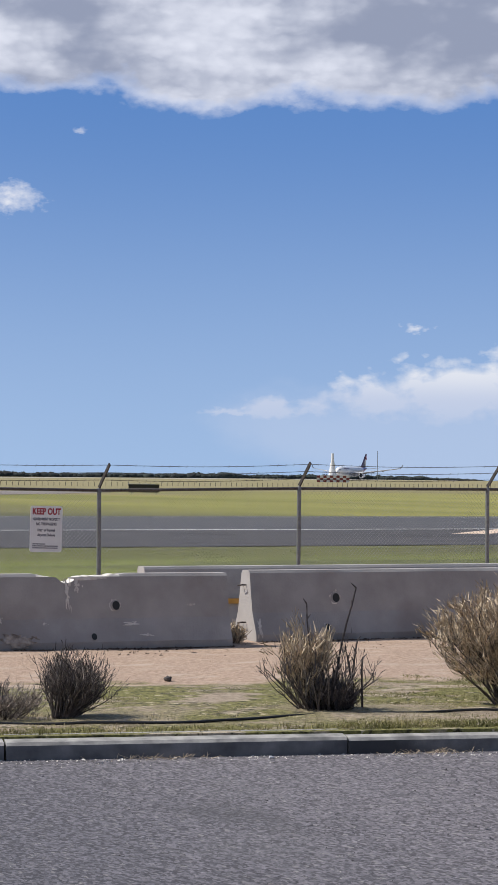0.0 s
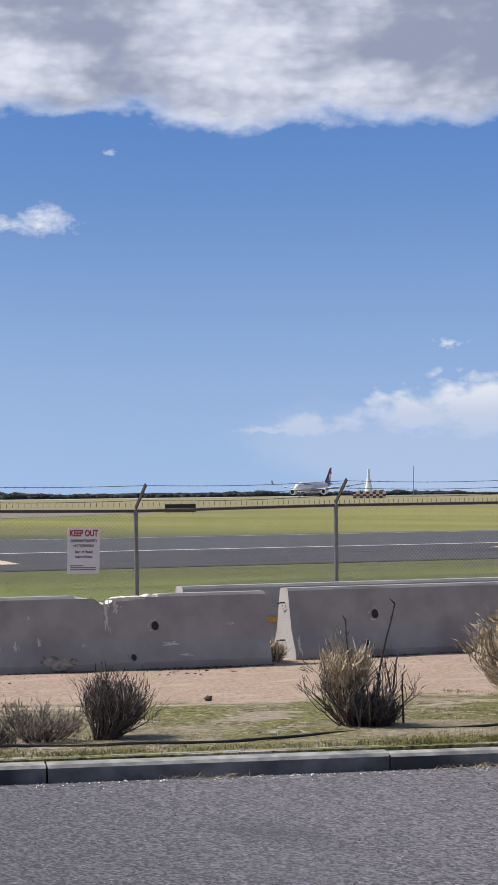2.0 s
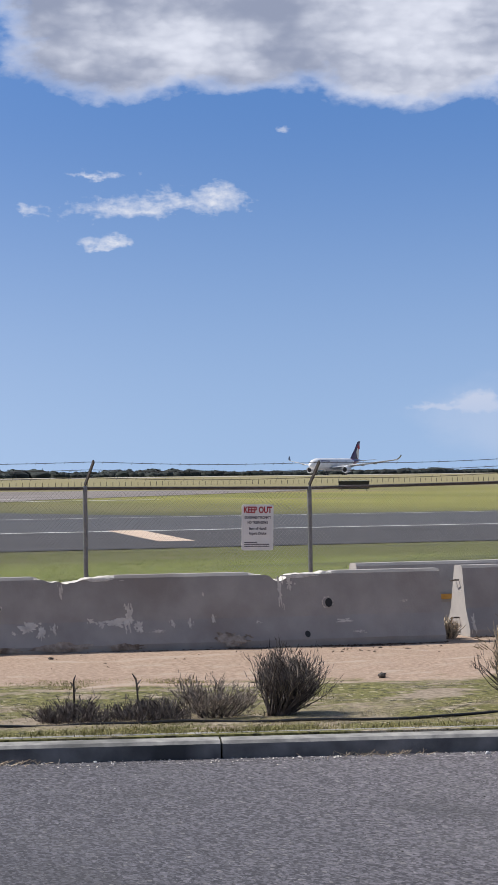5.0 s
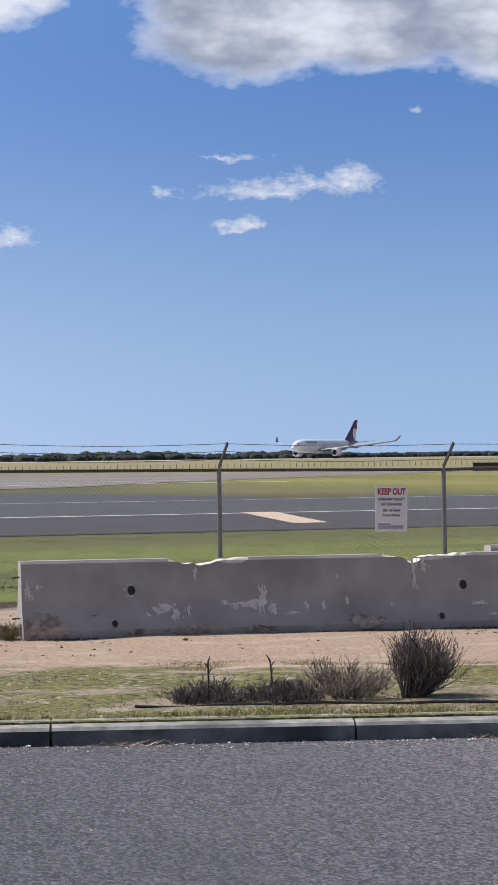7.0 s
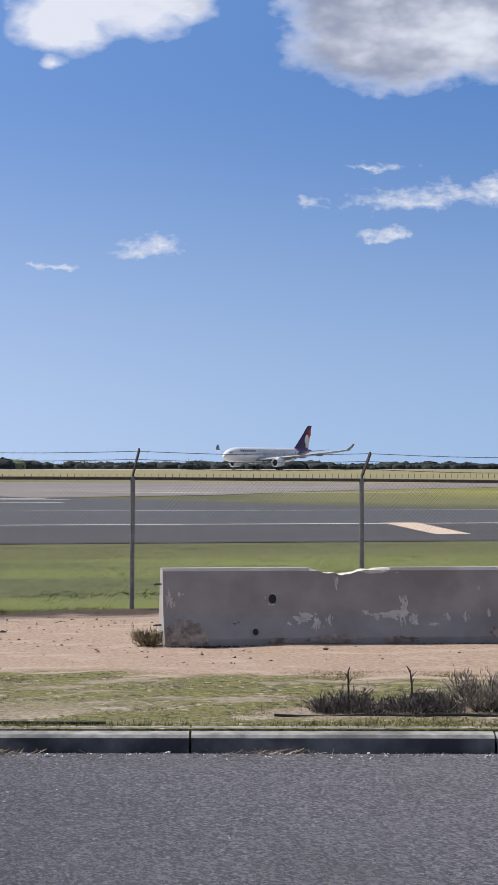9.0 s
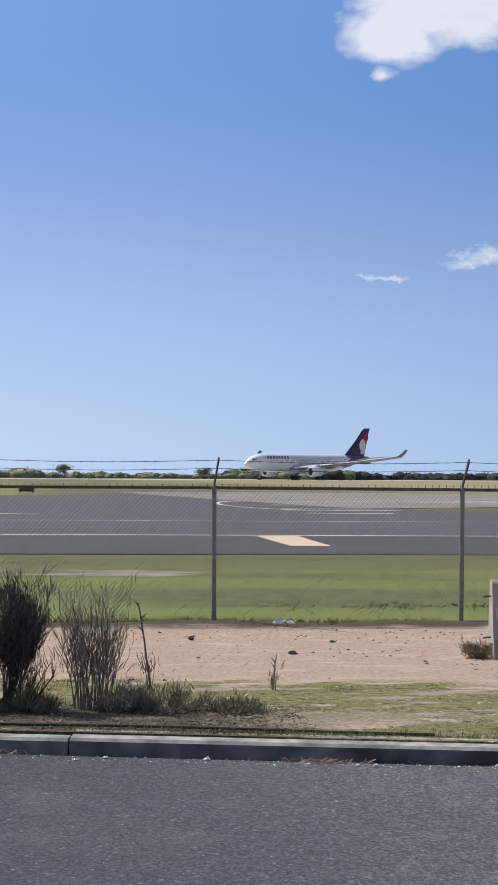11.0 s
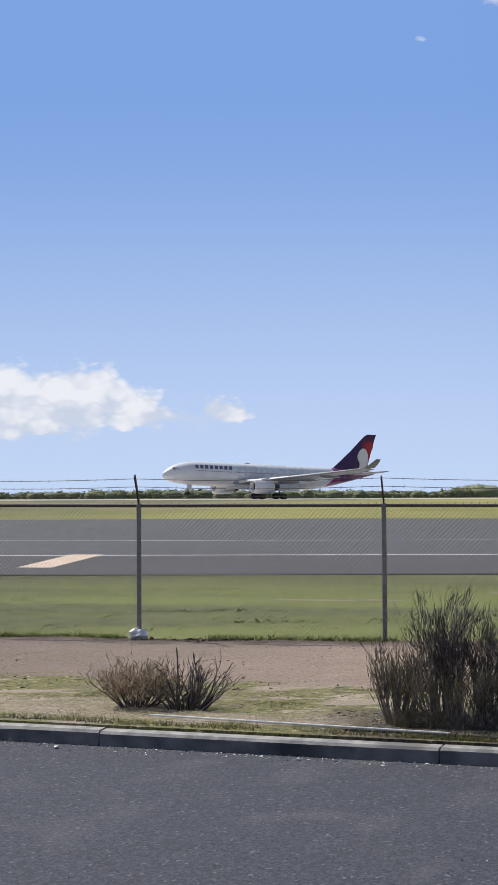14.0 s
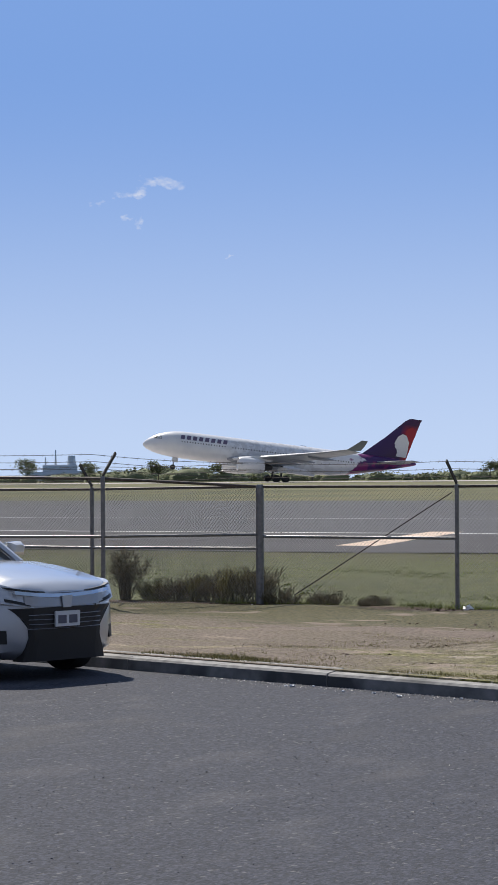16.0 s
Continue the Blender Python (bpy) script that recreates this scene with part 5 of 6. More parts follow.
# ---- far edge of the airfield ----
def make_distance():
    prof = [(-45, 4.2), (-33, 4.0), (-24, 3.6), (-18, 4.4), (-13, 3.6), (-10.5, 4.6), (-7.8, 4.2), (-6.8, 2.4), (-5, 3.0), (-2.5, 3.4), (-1.0, 2.6), (0, 5.8), (2.2, 6.4), (3.5, 5.4), (4.4, 2.6), (6, 3.0), (9, 3.2), (12, 3.2), (16, 2.6), (19, 2.4), (22, 3.4), (27, 4.0), (29, 3.2), (31, 4.4), (32.6, 3.2), (34.6, 3.0), (36, 5.0), (45, 5.0)]
    rng = random.Random(8)
    sorts = {"scrub": ([], []), "green_scrub": ([], [])}
    for k in range(3400):
        s, w = rng.uniform(-2100, 900), RUNWAY + 105 + rng.random() ** 2 * 60
        p = RU * s + RN * w
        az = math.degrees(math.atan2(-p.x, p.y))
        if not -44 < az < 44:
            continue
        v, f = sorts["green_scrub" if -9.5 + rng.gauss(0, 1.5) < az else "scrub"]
        top = np.interp(az, [a for a, _ in prof], [h for _, h in prof]) * (0.55 + 0.3 * rng.random() ** 1.5) * (1 + 0.8 * fuzz(s, 0, 0, 0.018))
        r = top * rng.uniform(1.1, 2.6)
        leaf = 0.3 if az > -16 else 0.45
        z0 = land(p.x, p.y)
        for q in range(110 if az > -16 else 22):
            a, e = rng.uniform(0, 2 * math.pi), rng.random()
            rad = r * math.sqrt(max(0.05, 1 - e * e)) * rng.uniform(0.5, 1.0)
            c = Vector((p.x + rad * math.cos(a), p.y + rad * math.sin(a), z0 + top * e * rng.uniform(0.75, 1.05)))
            n = len(v)
            for m in range(3):
                v.append((c.x + rng.gauss(0, leaf), c.y + rng.gauss(0, leaf), c.z + rng.gauss(0, leaf * 0.6)))
            f.append((n, n + 1, n + 2))
        # the dark heart of the clump
        n = len(v)
        for ring, (rr, zz) in enumerate(((1.05, -0.3), (1.0, 0.4), (0.75, 0.72), (0.2, 0.86))):
            for j in range(7):
                a = 2 * math.pi * j / 7
                g = 0.62 * rr * r * rng.uniform(0.7, 1.2)
                v.append((p.x + g * math.cos(a), p.y + g * math.sin(a), z0 + top * zz * rng.uniform(0.75, 1.15)))
        f += [(n + i * 7 + j, n + i * 7 + (j + 1) % 7, n + (i + 1) * 7 + (j + 1) % 7, n + (i + 1) * 7 + j) for i in range(3) for j in range(7)]
    for sort, label in (("scrub", "dark green scrub along the far shore"), ("green_scrub", "green scrub along the far shore, paled for haze")):
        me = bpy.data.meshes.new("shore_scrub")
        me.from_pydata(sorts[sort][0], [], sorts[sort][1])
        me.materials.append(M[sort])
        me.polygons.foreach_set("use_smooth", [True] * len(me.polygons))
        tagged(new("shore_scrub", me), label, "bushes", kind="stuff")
    # feathery trees that rise over the scrub
    for az, top, seed in ((-7.0, 4.4, 1), (22.6, 4.6, 2), (25.6, 5.2, 3), (29.6, 5.0, 4), (31.2, 5.4, 5), (34.6, 5.6, 6), (27.2, 3.8, 7), (20.2, 4.2, 8), (-3.4, 4.4, 9), (33.0, 4.6, 10)):
        rr = random.Random(seed)
        d = 555 / (RN.x * -math.sin(radians(az)) + RN.y * math.cos(radians(az)))
        x, y = -d * math.sin(radians(az)), d * math.cos(radians(az))
        tree = thing("tree", "small wind-shaped tree at the airfield's edge", "tree", pose(x, y, land(x, y)))
        part("trunk", Build().tube([(0, 0, -0.2), (0.1, 0, top * 0.4), (rr.uniform(-0.4, 0.4), 0, top * 0.75)], 0.16, 0.06, sides=6), M["twig"], tree)
        b = Build()
        for k in range(8):
            a = rr.uniform(0, 6.28)
            c = Vector((math.cos(a) * top * rr.uniform(0.1, 0.5), math.sin(a) * top * rr.uniform(0.1, 0.5), top * rr.uniform(0.5, 0.95)))
            for q in range(150):
                e = c + Vector((rr.gauss(0, 0.8), rr.gauss(0, 0.8), rr.gauss(0, 0.42)))
                b.add([e + Vector((rr.gauss(0, 0.22), rr.gauss(0, 0.22), rr.gauss(0, 0.14))) for _ in range(3)], [(0, 1, 2)])
        part("crown", b, M["green_scrub"], tree)

    def sign_box(az, dist, wide, high, material, label):
        x, y = -dist * math.sin(radians(az)), dist * math.cos(radians(az))
        root = thing("taxiway_sign", label, "sign", pose(x, y, land(x, y), 0, 0, az))
        part("panel", Build().box(-wide / 2, -0.12, 0.2, wide / 2, 0.12, 0.2 + high, c=0.02), material, root)
        part("trim", Build().box(-wide / 2 - 0.03, -0.14, 0.2 + high * 0.47, wide / 2 + 0.03, -0.125, 0.2 + high * 0.53), M["steel"], root)
        part("cap", Build().box(-wide / 2 - 0.04, -0.15, 0.2 + high, wide / 2 + 0.04, 0.15, 0.26 + high), M["sign_white"], root)
        for k in (-0.4, 0.4):
            part("leg", Build().tube([(wide * k, 0, -0.2), (wide * k, 0, 0.22)], 0.05, sides=6), M["steel"], root)

    sign_box(-26.67, 212, 2.95, 0.78, M["black"], "low black taxiway sign back on short legs")
    sign_box(-2.43, 205, 1.45, 0.5, M["dark_steel"], "low dark grey taxiway sign on short legs")
    x, y = 331.6, 539.3
    hut = thing("checkered_hut", "low hut with red and white checkered walls", "hut", pose(x, y, land(x, y), 0, 0, -31.2) @ Matrix.Diagonal((0.72, 0.72, 0.72, 1)))
    hut_red = paint("faded_red", (0.24, 0.055, 0.05), 0.7)
    part("wall", Build().box(-6.5, -2.0, -0.2, 6.5, 2.0, 2.75), M["sign_white"], hut)
    for i in range(10):
        for j in range(3):
            if (i + j) % 2 == 0:
                part("check", Build().box(-6.5 + 1.3 * i, -2.03, 0.92 * j - 0.1, -5.2 + 1.3 * i, -2.005, 0.92 * j + 0.82), hut_red, hut)
    tower = thing("white_cone", "tall slender white cone mast on the airfield", "beacon", pose(x + 1.6, y + 3, land(x, y), 0, 0, 0) @ Matrix.Diagonal((0.72, 0.72, 0.72, 1)))
    b = Build()
    ring = lambda r, z: [(r * math.cos(2 * math.pi * k / 16), r * math.sin(2 * math.pi * k / 16), z) for k in range(16)]
    b.loft([ring(2.1, -0.2), ring(1.75, 2.4), ring(1.2, 5.5), ring(0.55, 9.0), ring(0.5, 11.6)])
    part("cone", b, M["sign_white"], tower, smooth=True)
    mast = thing("radio_mast", "thin grey mast on the airfield", "mast", pose(485, 754.5, land(485, 754.5)))
    part("pole", Build().tube([(0, 0, -0.3), (0, 0, 12.2)], 0.16, 0.1, sides=6), M["steel"], mast)
    # a grey ship beyond the shore
    az, d = 33.75, 2300
    x, y = -d * math.sin(radians(az)), d * math.cos(radians(az))
    ship = thing("ship", "hazy grey ship on the water", "ship", pose(x, y, -1.4, 0, 0, az) @ Matrix.Diagonal((1.5, 1.5, 1.55, 1)))
    grey = paint("ship_grey", (0.72, 0.75, 0.79), 0.7)
    part("hull", Build().loft([[(-26, -5, 0), (-26, 5, 0), (-24, 5, 7), (-24, -5, 7)], [(18, -5, 0), (18, 5, 0), (22, 4, 8), (22, -4, 8)]]), grey, ship)
    part("deckhouse", Build().box(-12, -4, 6.9, 12, 4, 12, c=0.6), grey, ship)
    part("funnel", Build().tube([(8, 0, 11.5), (8, 0, 18)], 3.0, 2.6, sides=10), grey, ship)
    part("mast", Build().tube([(-3, 0, 11.5), (-3, 0, 22)], 0.9, 0.4, sides=6), grey, ship)
    part("mast", Build().tube([(-10, 0, 11.5), (-10, 0, 17)], 0.6, 0.4, sides=6), grey, ship)
    # edge lights and marker posts across the field
    b = Build()
    for k in range(620):
        px, py = -60 + 0.95 * k, 262 + 0.107 * k
        z = land(px, py)
        b.tube([(px, py, z - 0.1), (px, py, z + 0.55)], 0.035, sides=4, caps=False)
    tagged(new("marker_posts", b.mesh("marker_posts", M["dark_steel"])), "row of thin dark marker posts across the grass", "posts", kind="stuff")


# ---- loose things on the verge and in the gutter ----
def make_litter():
    rng = random.Random(12)

    def scrap(name, label, x, y, size, seed, material="plastic", z=None):
        rr = random.Random(seed)
        b = Build()
        n, m = 9, 6
        vs = []
        for i in range(m + 1):
            e = math.pi * i / m
            for j in range(n):
                a = 2 * math.pi * j / n
                k = 1 + 0.45 * fuzz(math.cos(a) * 2 + seed, math.sin(a) * 2, e * 2, 1.3) + rr.uniform(-0.12, 0.12)
                vs.append((size * k * math.sin(e) * math.cos(a), size * 0.7 * k * math.sin(e) * math.sin(a), size * 0.62 * (1 - math.cos(e)) * k * 0.8))
        b.add(vs, [(i * n + j, i * n + (j + 1) % n, (i + 1) * n + (j + 1) % n, (i + 1) * n + j) for i in range(m) for j in range(n)])
        root = thing(name, label, "litter", pose(x, y, land(x, y) - 0.02 if z is None else z, 0, 0, rr.uniform(0, 360)))
        part("sheet", b, M[material], root)

    scrap("plastic_bag", "crumpled white plastic bag against the fence", -5.86, 27.25, 0.15, 1)
    scrap("plastic_bag", "crumpled white plastic bag against the fence", -8.62, 27.4, 0.10, 2)
    for k in range(4):
        scrap("paper_scrap", "white paper scrap at the foot of the fence", -9.75 + 0.13 * k, 27.42 + 0.03 * (k % 2), 0.055, 5 + k)
    scrap("plastic_scrap", "white plastic scrap at the foot of the fence", 4.25, 26.75, 0.10, 20)
    scrap("plastic_scrap", "white plastic scrap at the foot of the fence", 4.38, 26.8, 0.07, 21)
    scrap("plastic_scrap", "pale plastic scrap at the foot of the fence", -11.75, 27.45, 0.09, 22)
    scrap("plastic_scrap", "pale plastic scrap at the foot of the fence", -10.05, 27.3, 0.06, 23)
    scrap("paper_scrap", "white paper scrap on the dry grass", -7.2, 18.9, 0.04, 24)
    scrap("paper_scrap", "white paper scrap on the dry grass", -14.95, 27.2, 0.05, 25)
    for k in range(26):
        x, y, _ = kerb_point(rng.uniform(-15, 8), KERB - rng.uniform(0.05, 0.35))
        scrap("gutter_litter", "small pale litter scrap in the gutter", x, y, rng.uniform(0.012, 0.03), 40 + k, z=-0.152)
    hose = thing("garden_hose", "black irrigation hose lying on the verge", "hose")
    pts = [kerb_point(u, 16.0 + 0.07 * math.sin(u * 1.3) + 0.35 * smooth_step(u, 3.2, 4.6), 0.012 + 0.02 * fuzz(u, 0, 0, 2)) for u in [0.4 + 0.2 * i for i in range(38)]]
    part("tube", Build().tube(pts, 0.011, sides=7), M["black"], hose, smooth=True)
    hose = thing("garden_hose", "black irrigation hose lying on the verge", "hose")
    pts = [kerb_point(u, 15.62 + 0.05 * math.sin(u * 1.7), 0.012) for u in [-6.6 + 0.2 * i for i in range(30)]]
    part("tube", Build().tube(pts, 0.011, sides=7), M["black"], hose, smooth=True)
    pipe = thing("white_pipe", "thin white plastic pipe lying on the verge", "pipe")
    pts = [kerb_point(-8.4 + 0.11 * i, 15.9 - 0.006 * i, 0.03 - 0.0008 * i) for i in range(25)]
    part("tube", Build().tube(pts, 0.009, sides=7), M["plastic"], pipe, smooth=True)
    plank = thing("dark_plank", "short dark plank lying by the kerb", "plank", pose(*kerb_point(-10.25, 15.85, 0.0), 0, 0, -30))
    part("board", Build().box(-0.28, -0.05, 0.0, 0.28, 0.05, 0.04, c=0.006), M["black"], plank)
    for x, y, s in ((9.1, 17.6, 0.05), (7.1, 20.9, 0.04), (3.7, 22.4, 0.05), (4.4, 24.0, 0.04), (2.9, 24.6, 0.045)):
        scrap("stone", "small dark stone on the bare earth", x, y, s, int(x * 10), "dark_steel")

    def bits(name, label, count, place, material, size, seed):
        rr = random.Random(seed)
        v, f = [], []
        for k in range(count):
            x, y, z = place(rr)
            s = size * rr.uniform(0.5, 1.6)
            n = len(v)
            v += [(x + rr.gauss(0, s), y + rr.gauss(0, s), z) for _ in range(3)] + [(x, y, z + s * rr.uniform(0.5, 1.1))]
            f += [(n, n + 1, n + 3), (n + 1, n + 2, n + 3), (n + 2, n, n + 3)]
        me = bpy.data.meshes.new(name)
        me.from_pydata(v, [], f)
        me.materials.append(material)
        tagged(new(name, me), label, "debris", kind="stuff")

    bits("gutter_grit", "pale grit gathered in the gutter", 2600, lambda r: kerb_point(r.uniform(-16, 9), KERB - 0.01 - abs(r.gauss(0, 0.16)), -0.15), M["bare"], 0.007, 2)
    bits("road_chips", "loose pale chips on the road", 700, lambda r: kerb_point(r.uniform(-16, 9), KERB - r.uniform(0.2, 6), -0.149), M["kerb"], 0.006, 3)
    stone_pale = shade("pale_road_stone", (0.13, 0.125, 0.14), (0.24, 0.23, 0.245), 30, 0.9)
    stone_blue = shade("blue_road_stone", (0.05, 0.055, 0.075), (0.10, 0.105, 0.13), 30, 0.9)
    stone_tar = shade("tarred_road_stone", (0.012, 0.012, 0.014), (0.03, 0.03, 0.034), 30, 0.8)
    pale_end = lambda r: kerb_point(r.uniform(2.0, 11.0), KERB - 0.1 - 8.5 * r.random() ** 0.8, -0.15)
    dark_end = lambda r: kerb_point(r.uniform(-17.0, 4.5), KERB - 0.1 - 8.5 * r.random() ** 0.8, -0.15)
    bits("road_stones", "pale stones standing out of the worn asphalt", 13000, pale_end, stone_pale, 0.0055, 31)
    bits("road_stones", "tarred stones in the worn asphalt", 5000, pale_end, stone_tar, 0.0048, 32)
    bits("road_stones", "blue-grey stones standing out of the asphalt", 14000, dark_end, stone_blue, 0.0036, 33)
    bits("clods", "small clods of earth on the bare strip", 2200, lambda r: (lambda x, y: (x, y, land(x, y) - 0.005))(r.uniform(-12, 14), r.uniform(19.5, 26.3)), M["soil"], 0.013, 4)
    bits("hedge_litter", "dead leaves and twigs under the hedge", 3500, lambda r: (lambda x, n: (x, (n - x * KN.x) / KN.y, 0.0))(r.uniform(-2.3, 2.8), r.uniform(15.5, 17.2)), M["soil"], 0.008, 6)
    bits("hedge_litter", "pale dry leaves under the hedge", 900, lambda r: (lambda x, n: (x, (n - x * KN.x) / KN.y, 0.004))(r.uniform(-2.3, 2.8), r.uniform(15.5, 17.2)), M["grey_twig"], 0.008, 7)
    bits("fence_debris", "dark leaf litter along the fence", 3000, lambda r: (lambda x: (x, fence_y(x) - 0.25 + r.gauss(0, 0.22), 0.0))(r.uniform(-16, 19)), M["soil"], 0.02, 5)

    def straw_heap(rr):
        c = rr.choice((3.0, -1.5, 5.0, 0.4, -4.0, -9.6, -10.0))
        return (*kerb_point(c + rr.gauss(0, 0.2), KERB - 0.03 - abs(rr.gauss(0, 0.06)))[:2], 1.0)

    rr = random.Random(4)
    b = Build()
    for k in range(420):
        x, y, _ = straw_heap(rr)
        a = rr.uniform(0, 6.28)
        ln = rr.uniform(0.03, 0.09)
        b.tube([(x, y, -0.147), (x + ln * math.cos(a), y + ln * math.sin(a) * 0.5, -0.14 + rr.uniform(0, 0.03))], 0.002, sides=3)
    tagged(new("straw_debris", b.mesh("straw_debris", M["straw"])), "dry straw swept against the kerb", "debris", kind="stuff")




# ---- the parked car ----
def make_car():
    body_paint = shade("silver_blue_paint", (0.56, 0.58, 0.62), (0.62, 0.64, 0.68), 2, 0.28, metal=0.5, coat=1.0, local=True)
    glass = shade("dark_glass", (0.02, 0.025, 0.03), (0.03, 0.035, 0.04), 1, 0.05, local=True, coat=1.0)
    smoke = paint("smoked_chrome", (0.46, 0.47, 0.50), 0.3, metal=0.6)
    lamp = shade("headlamp_glass", (0.50, 0.52, 0.56), (0.78, 0.80, 0.84), 12, 0.12, local=True, coat=1.0)
    trim = paint("black_trim", (0.012, 0.012, 0.014), 0.45)
    chrome = paint("chrome", (0.75, 0.76, 0.78), 0.12, metal=1.0)
    rubber = paint("tyre_rubber", (0.02, 0.02, 0.02), 0.9)
    at = kerb_point(-16.62, 14.12, -0.15)
    root = thing("parked_car", "silver-blue compact crossover car parked along the kerb", "car", pose(*at, 0, 0, -16.0))
    # x forward from the nose at 0 back to -4.3; sections give half width, sill, waist and top
    secs = [  # x, half width, underside, waist height, top height, top half width
        (0.0, 0.40, 0.30, 0.70, 0.86, 0.34), (-0.05, 0.60, 0.24, 0.72, 0.905, 0.52), (-0.16, 0.75, 0.21, 0.75, 0.95, 0.64), (-0.34, 0.845, 0.20, 0.79, 0.985, 0.70),
        (-0.6, 0.875, 0.20, 0.83, 1.035, 0.71), (-0.95, 0.885, 0.20, 0.87, 1.085, 0.71), (-1.3, 0.885, 0.20, 0.90, 1.115, 0.72), (-1.7, 0.885, 0.20, 0.93, 1.125, 0.73), (-2.2, 0.885, 0.20, 0.95, 1.13, 0.72),
        (-3.4, 0.885, 0.20, 0.98, 1.14, 0.70), (-4.1, 0.86, 0.25, 0.97, 1.12, 0.66), (-4.28, 0.78, 0.34, 0.87, 1.02, 0.6)]
    rings = []
    for x, hw, lo, waist, top, tw in secs:
        half = [(0.0, lo), (hw * 0.7, lo), (hw * 0.96, lo + 0.07), (hw, lo + 0.22), (hw * 0.985, waist - 0.05), (hw * 0.95, waist), (tw + (hw - tw) * 0.45, waist + (top - waist) * 0.62), (tw, top - 0.015), (tw * 0.5, top + 0.005), (0.0, top + 0.012)]
        rings.append([(x, -y, z) for y, z in half] + [(x, y, z) for y, z in half[-2:0:-1]])
    part("body", Build().loft(rings), body_paint, root, smooth=True)
    cab = []
    for x, hw, z0, top, tw in ((-1.58, 0.72, 1.08, 1.10, 0.68), (-1.8, 0.75, 1.09, 1.24, 0.64), (-2.15, 0.78, 1.1, 1.46, 0.59), (-2.5, 0.79, 1.11, 1.59, 0.57), (-2.9, 0.79, 1.12, 1.62, 0.56), (-3.6, 0.77, 1.12, 1.57, 0.54), (-4.0, 0.7, 1.1, 1.36, 0.52), (-4.2, 0.62, 1.02, 1.05, 0.5)):
        cab.append([(x, -hw, z0), (x, -(hw + tw) / 2 - 0.01, (z0 + top) / 2), (x, -tw, top - 0.03), (x, -tw * 0.6, top), (x, tw * 0.6, top), (x, tw, top - 0.03), (x, (hw + tw) / 2 + 0.01, (z0 + top) / 2), (x, hw, z0)])
    part("glasshouse", Build().loft(cab), glass, root, "dark tinted windows", smooth=True)
    roof = [[(x, -tw, z - 0.02), (x, -tw * 0.6, z + 0.012), (x, tw * 0.6, z + 0.012), (x, tw, z - 0.02), (x, 0, z - 0.05)] for x, z, tw in ((-2.45, 1.58, 0.58), (-2.9, 1.62, 0.57), (-3.6, 1.575, 0.55), (-3.98, 1.39, 0.54))]
    part("roof", Build().loft(roof), body_paint, root, smooth=True)
    for side in (-1, 1):
        p = Build()
        p.tube([(-1.56, side * 0.725, 1.085), (-2.15, side * 0.605, 1.465), (-2.5, side * 0.58, 1.585)], 0.035, sides=6)
        part("pillar", p, body_paint, root, smooth=True)
    # hood crease, grille, bumper
    front = lambda y: float(np.interp(abs(y), [0, 0.40, 0.60, 0.75, 0.845, 0.875], [0, -0.005, -0.05, -0.16, -0.34, -0.6]))
    def strip(name, z0, z1, y0, y1, out, mat, label="", n=14, curve=0.0):
        b = Build()
        rings = []
        for i in range(n + 1):
            y = y0 + (y1 - y0) * i / n
            x = front(y) + out
            dz = curve * (y / 0.885) ** 2
            rings.append([(x, y, z0 + dz), (x - 0.12, y, z0 + dz), (x - 0.12, y, z1 + dz), (x - 0.01, y, z1 + dz)])
        b.loft(rings)
        return part(name, b, mat, root, label)

    def panel(name, rows, out, mat, label="", n=16):
        """A face that follows the nose, with a half width given at each height."""
        rings = []
        for z, w in rows:
            ys = [-w + 2 * w * i / n for i in range(n + 1)]
            rings.append([(front(y) + out, y, z) for y in ys] + [(front(y) - 0.14, y, z) for y in ys[::-1]])
        return part(name, Build().loft(rings), mat, root, label)

    panel("lower_grille", ((0.19, 0.52), (0.28, 0.50), (0.42, 0.45), (0.52, 0.46), (0.62, 0.54), (0.71, 0.64)), 0.022, trim, "black lower grille")
    for k in range(4):
        strip("grille_slat", 0.50 + 0.045 * k, 0.508 + 0.045 * k, -0.46, 0.46, 0.03, smoke, curve=0.02)
    strip("upper_grille", 0.715, 0.81, -0.50, 0.50, 0.026, smoke, "smoked chrome upper grille", curve=0.06)
    strip("chrome_bar", 0.805, 0.84, -0.60, 0.60, 0.024, chrome, "chrome wing bar above the grille", curve=0.10)
    strip("hood_gap", 0.845, 0.857, -0.66, 0.66, 0.004, trim, curve=0.11)
    badge = Build().loft([[(x, y, z) for y, z in ((-0.05, 0.705), (0.05, 0.705), (0.065, 0.82), (-0.065, 0.82))] for x in (0.03, 0.044)])
    part("badge", badge, paint("satin_chrome", (0.68, 0.70, 0.74), 0.4, metal=0.2), root, "plain chrome badge")
    for side in (-1, 1):
        b = Build()
        rings = []
        for i in range(9):
            y = side * (0.40 + 0.465 * i / 8)
            x = front(y) + 0.022
            h0, h1 = 0.71 + 0.08 * i / 8, 0.835 + 0.125 * i / 8
            rings.append([(x + 0.004, y, h0), (x - 0.1, y, h0), (x - 0.18, y, h1), (x - 0.06, y, h1)])
        b.loft(rings)
        head = part("headlight", b, lamp, root, "clear headlight with dark inner bezel")
        bez = Build()
        bez.loft([[(front(y) + 0.03, y, z0), (front(y) - 0.05, y, z0), (front(y) - 0.05, y, z1), (front(y) + 0.018, y, z1)] for y, z0, z1 in ((side * (0.44 + 0.06 * i), 0.728 + 0.013 * i, 0.752 + 0.014 * i) for i in range(5))])
        part("bezel", bez, trim, head)
        strip("fog_lamp", 0.37, 0.50, side * 0.66, side * 0.82, 0.012, trim, "dark fog lamp recess", 6)
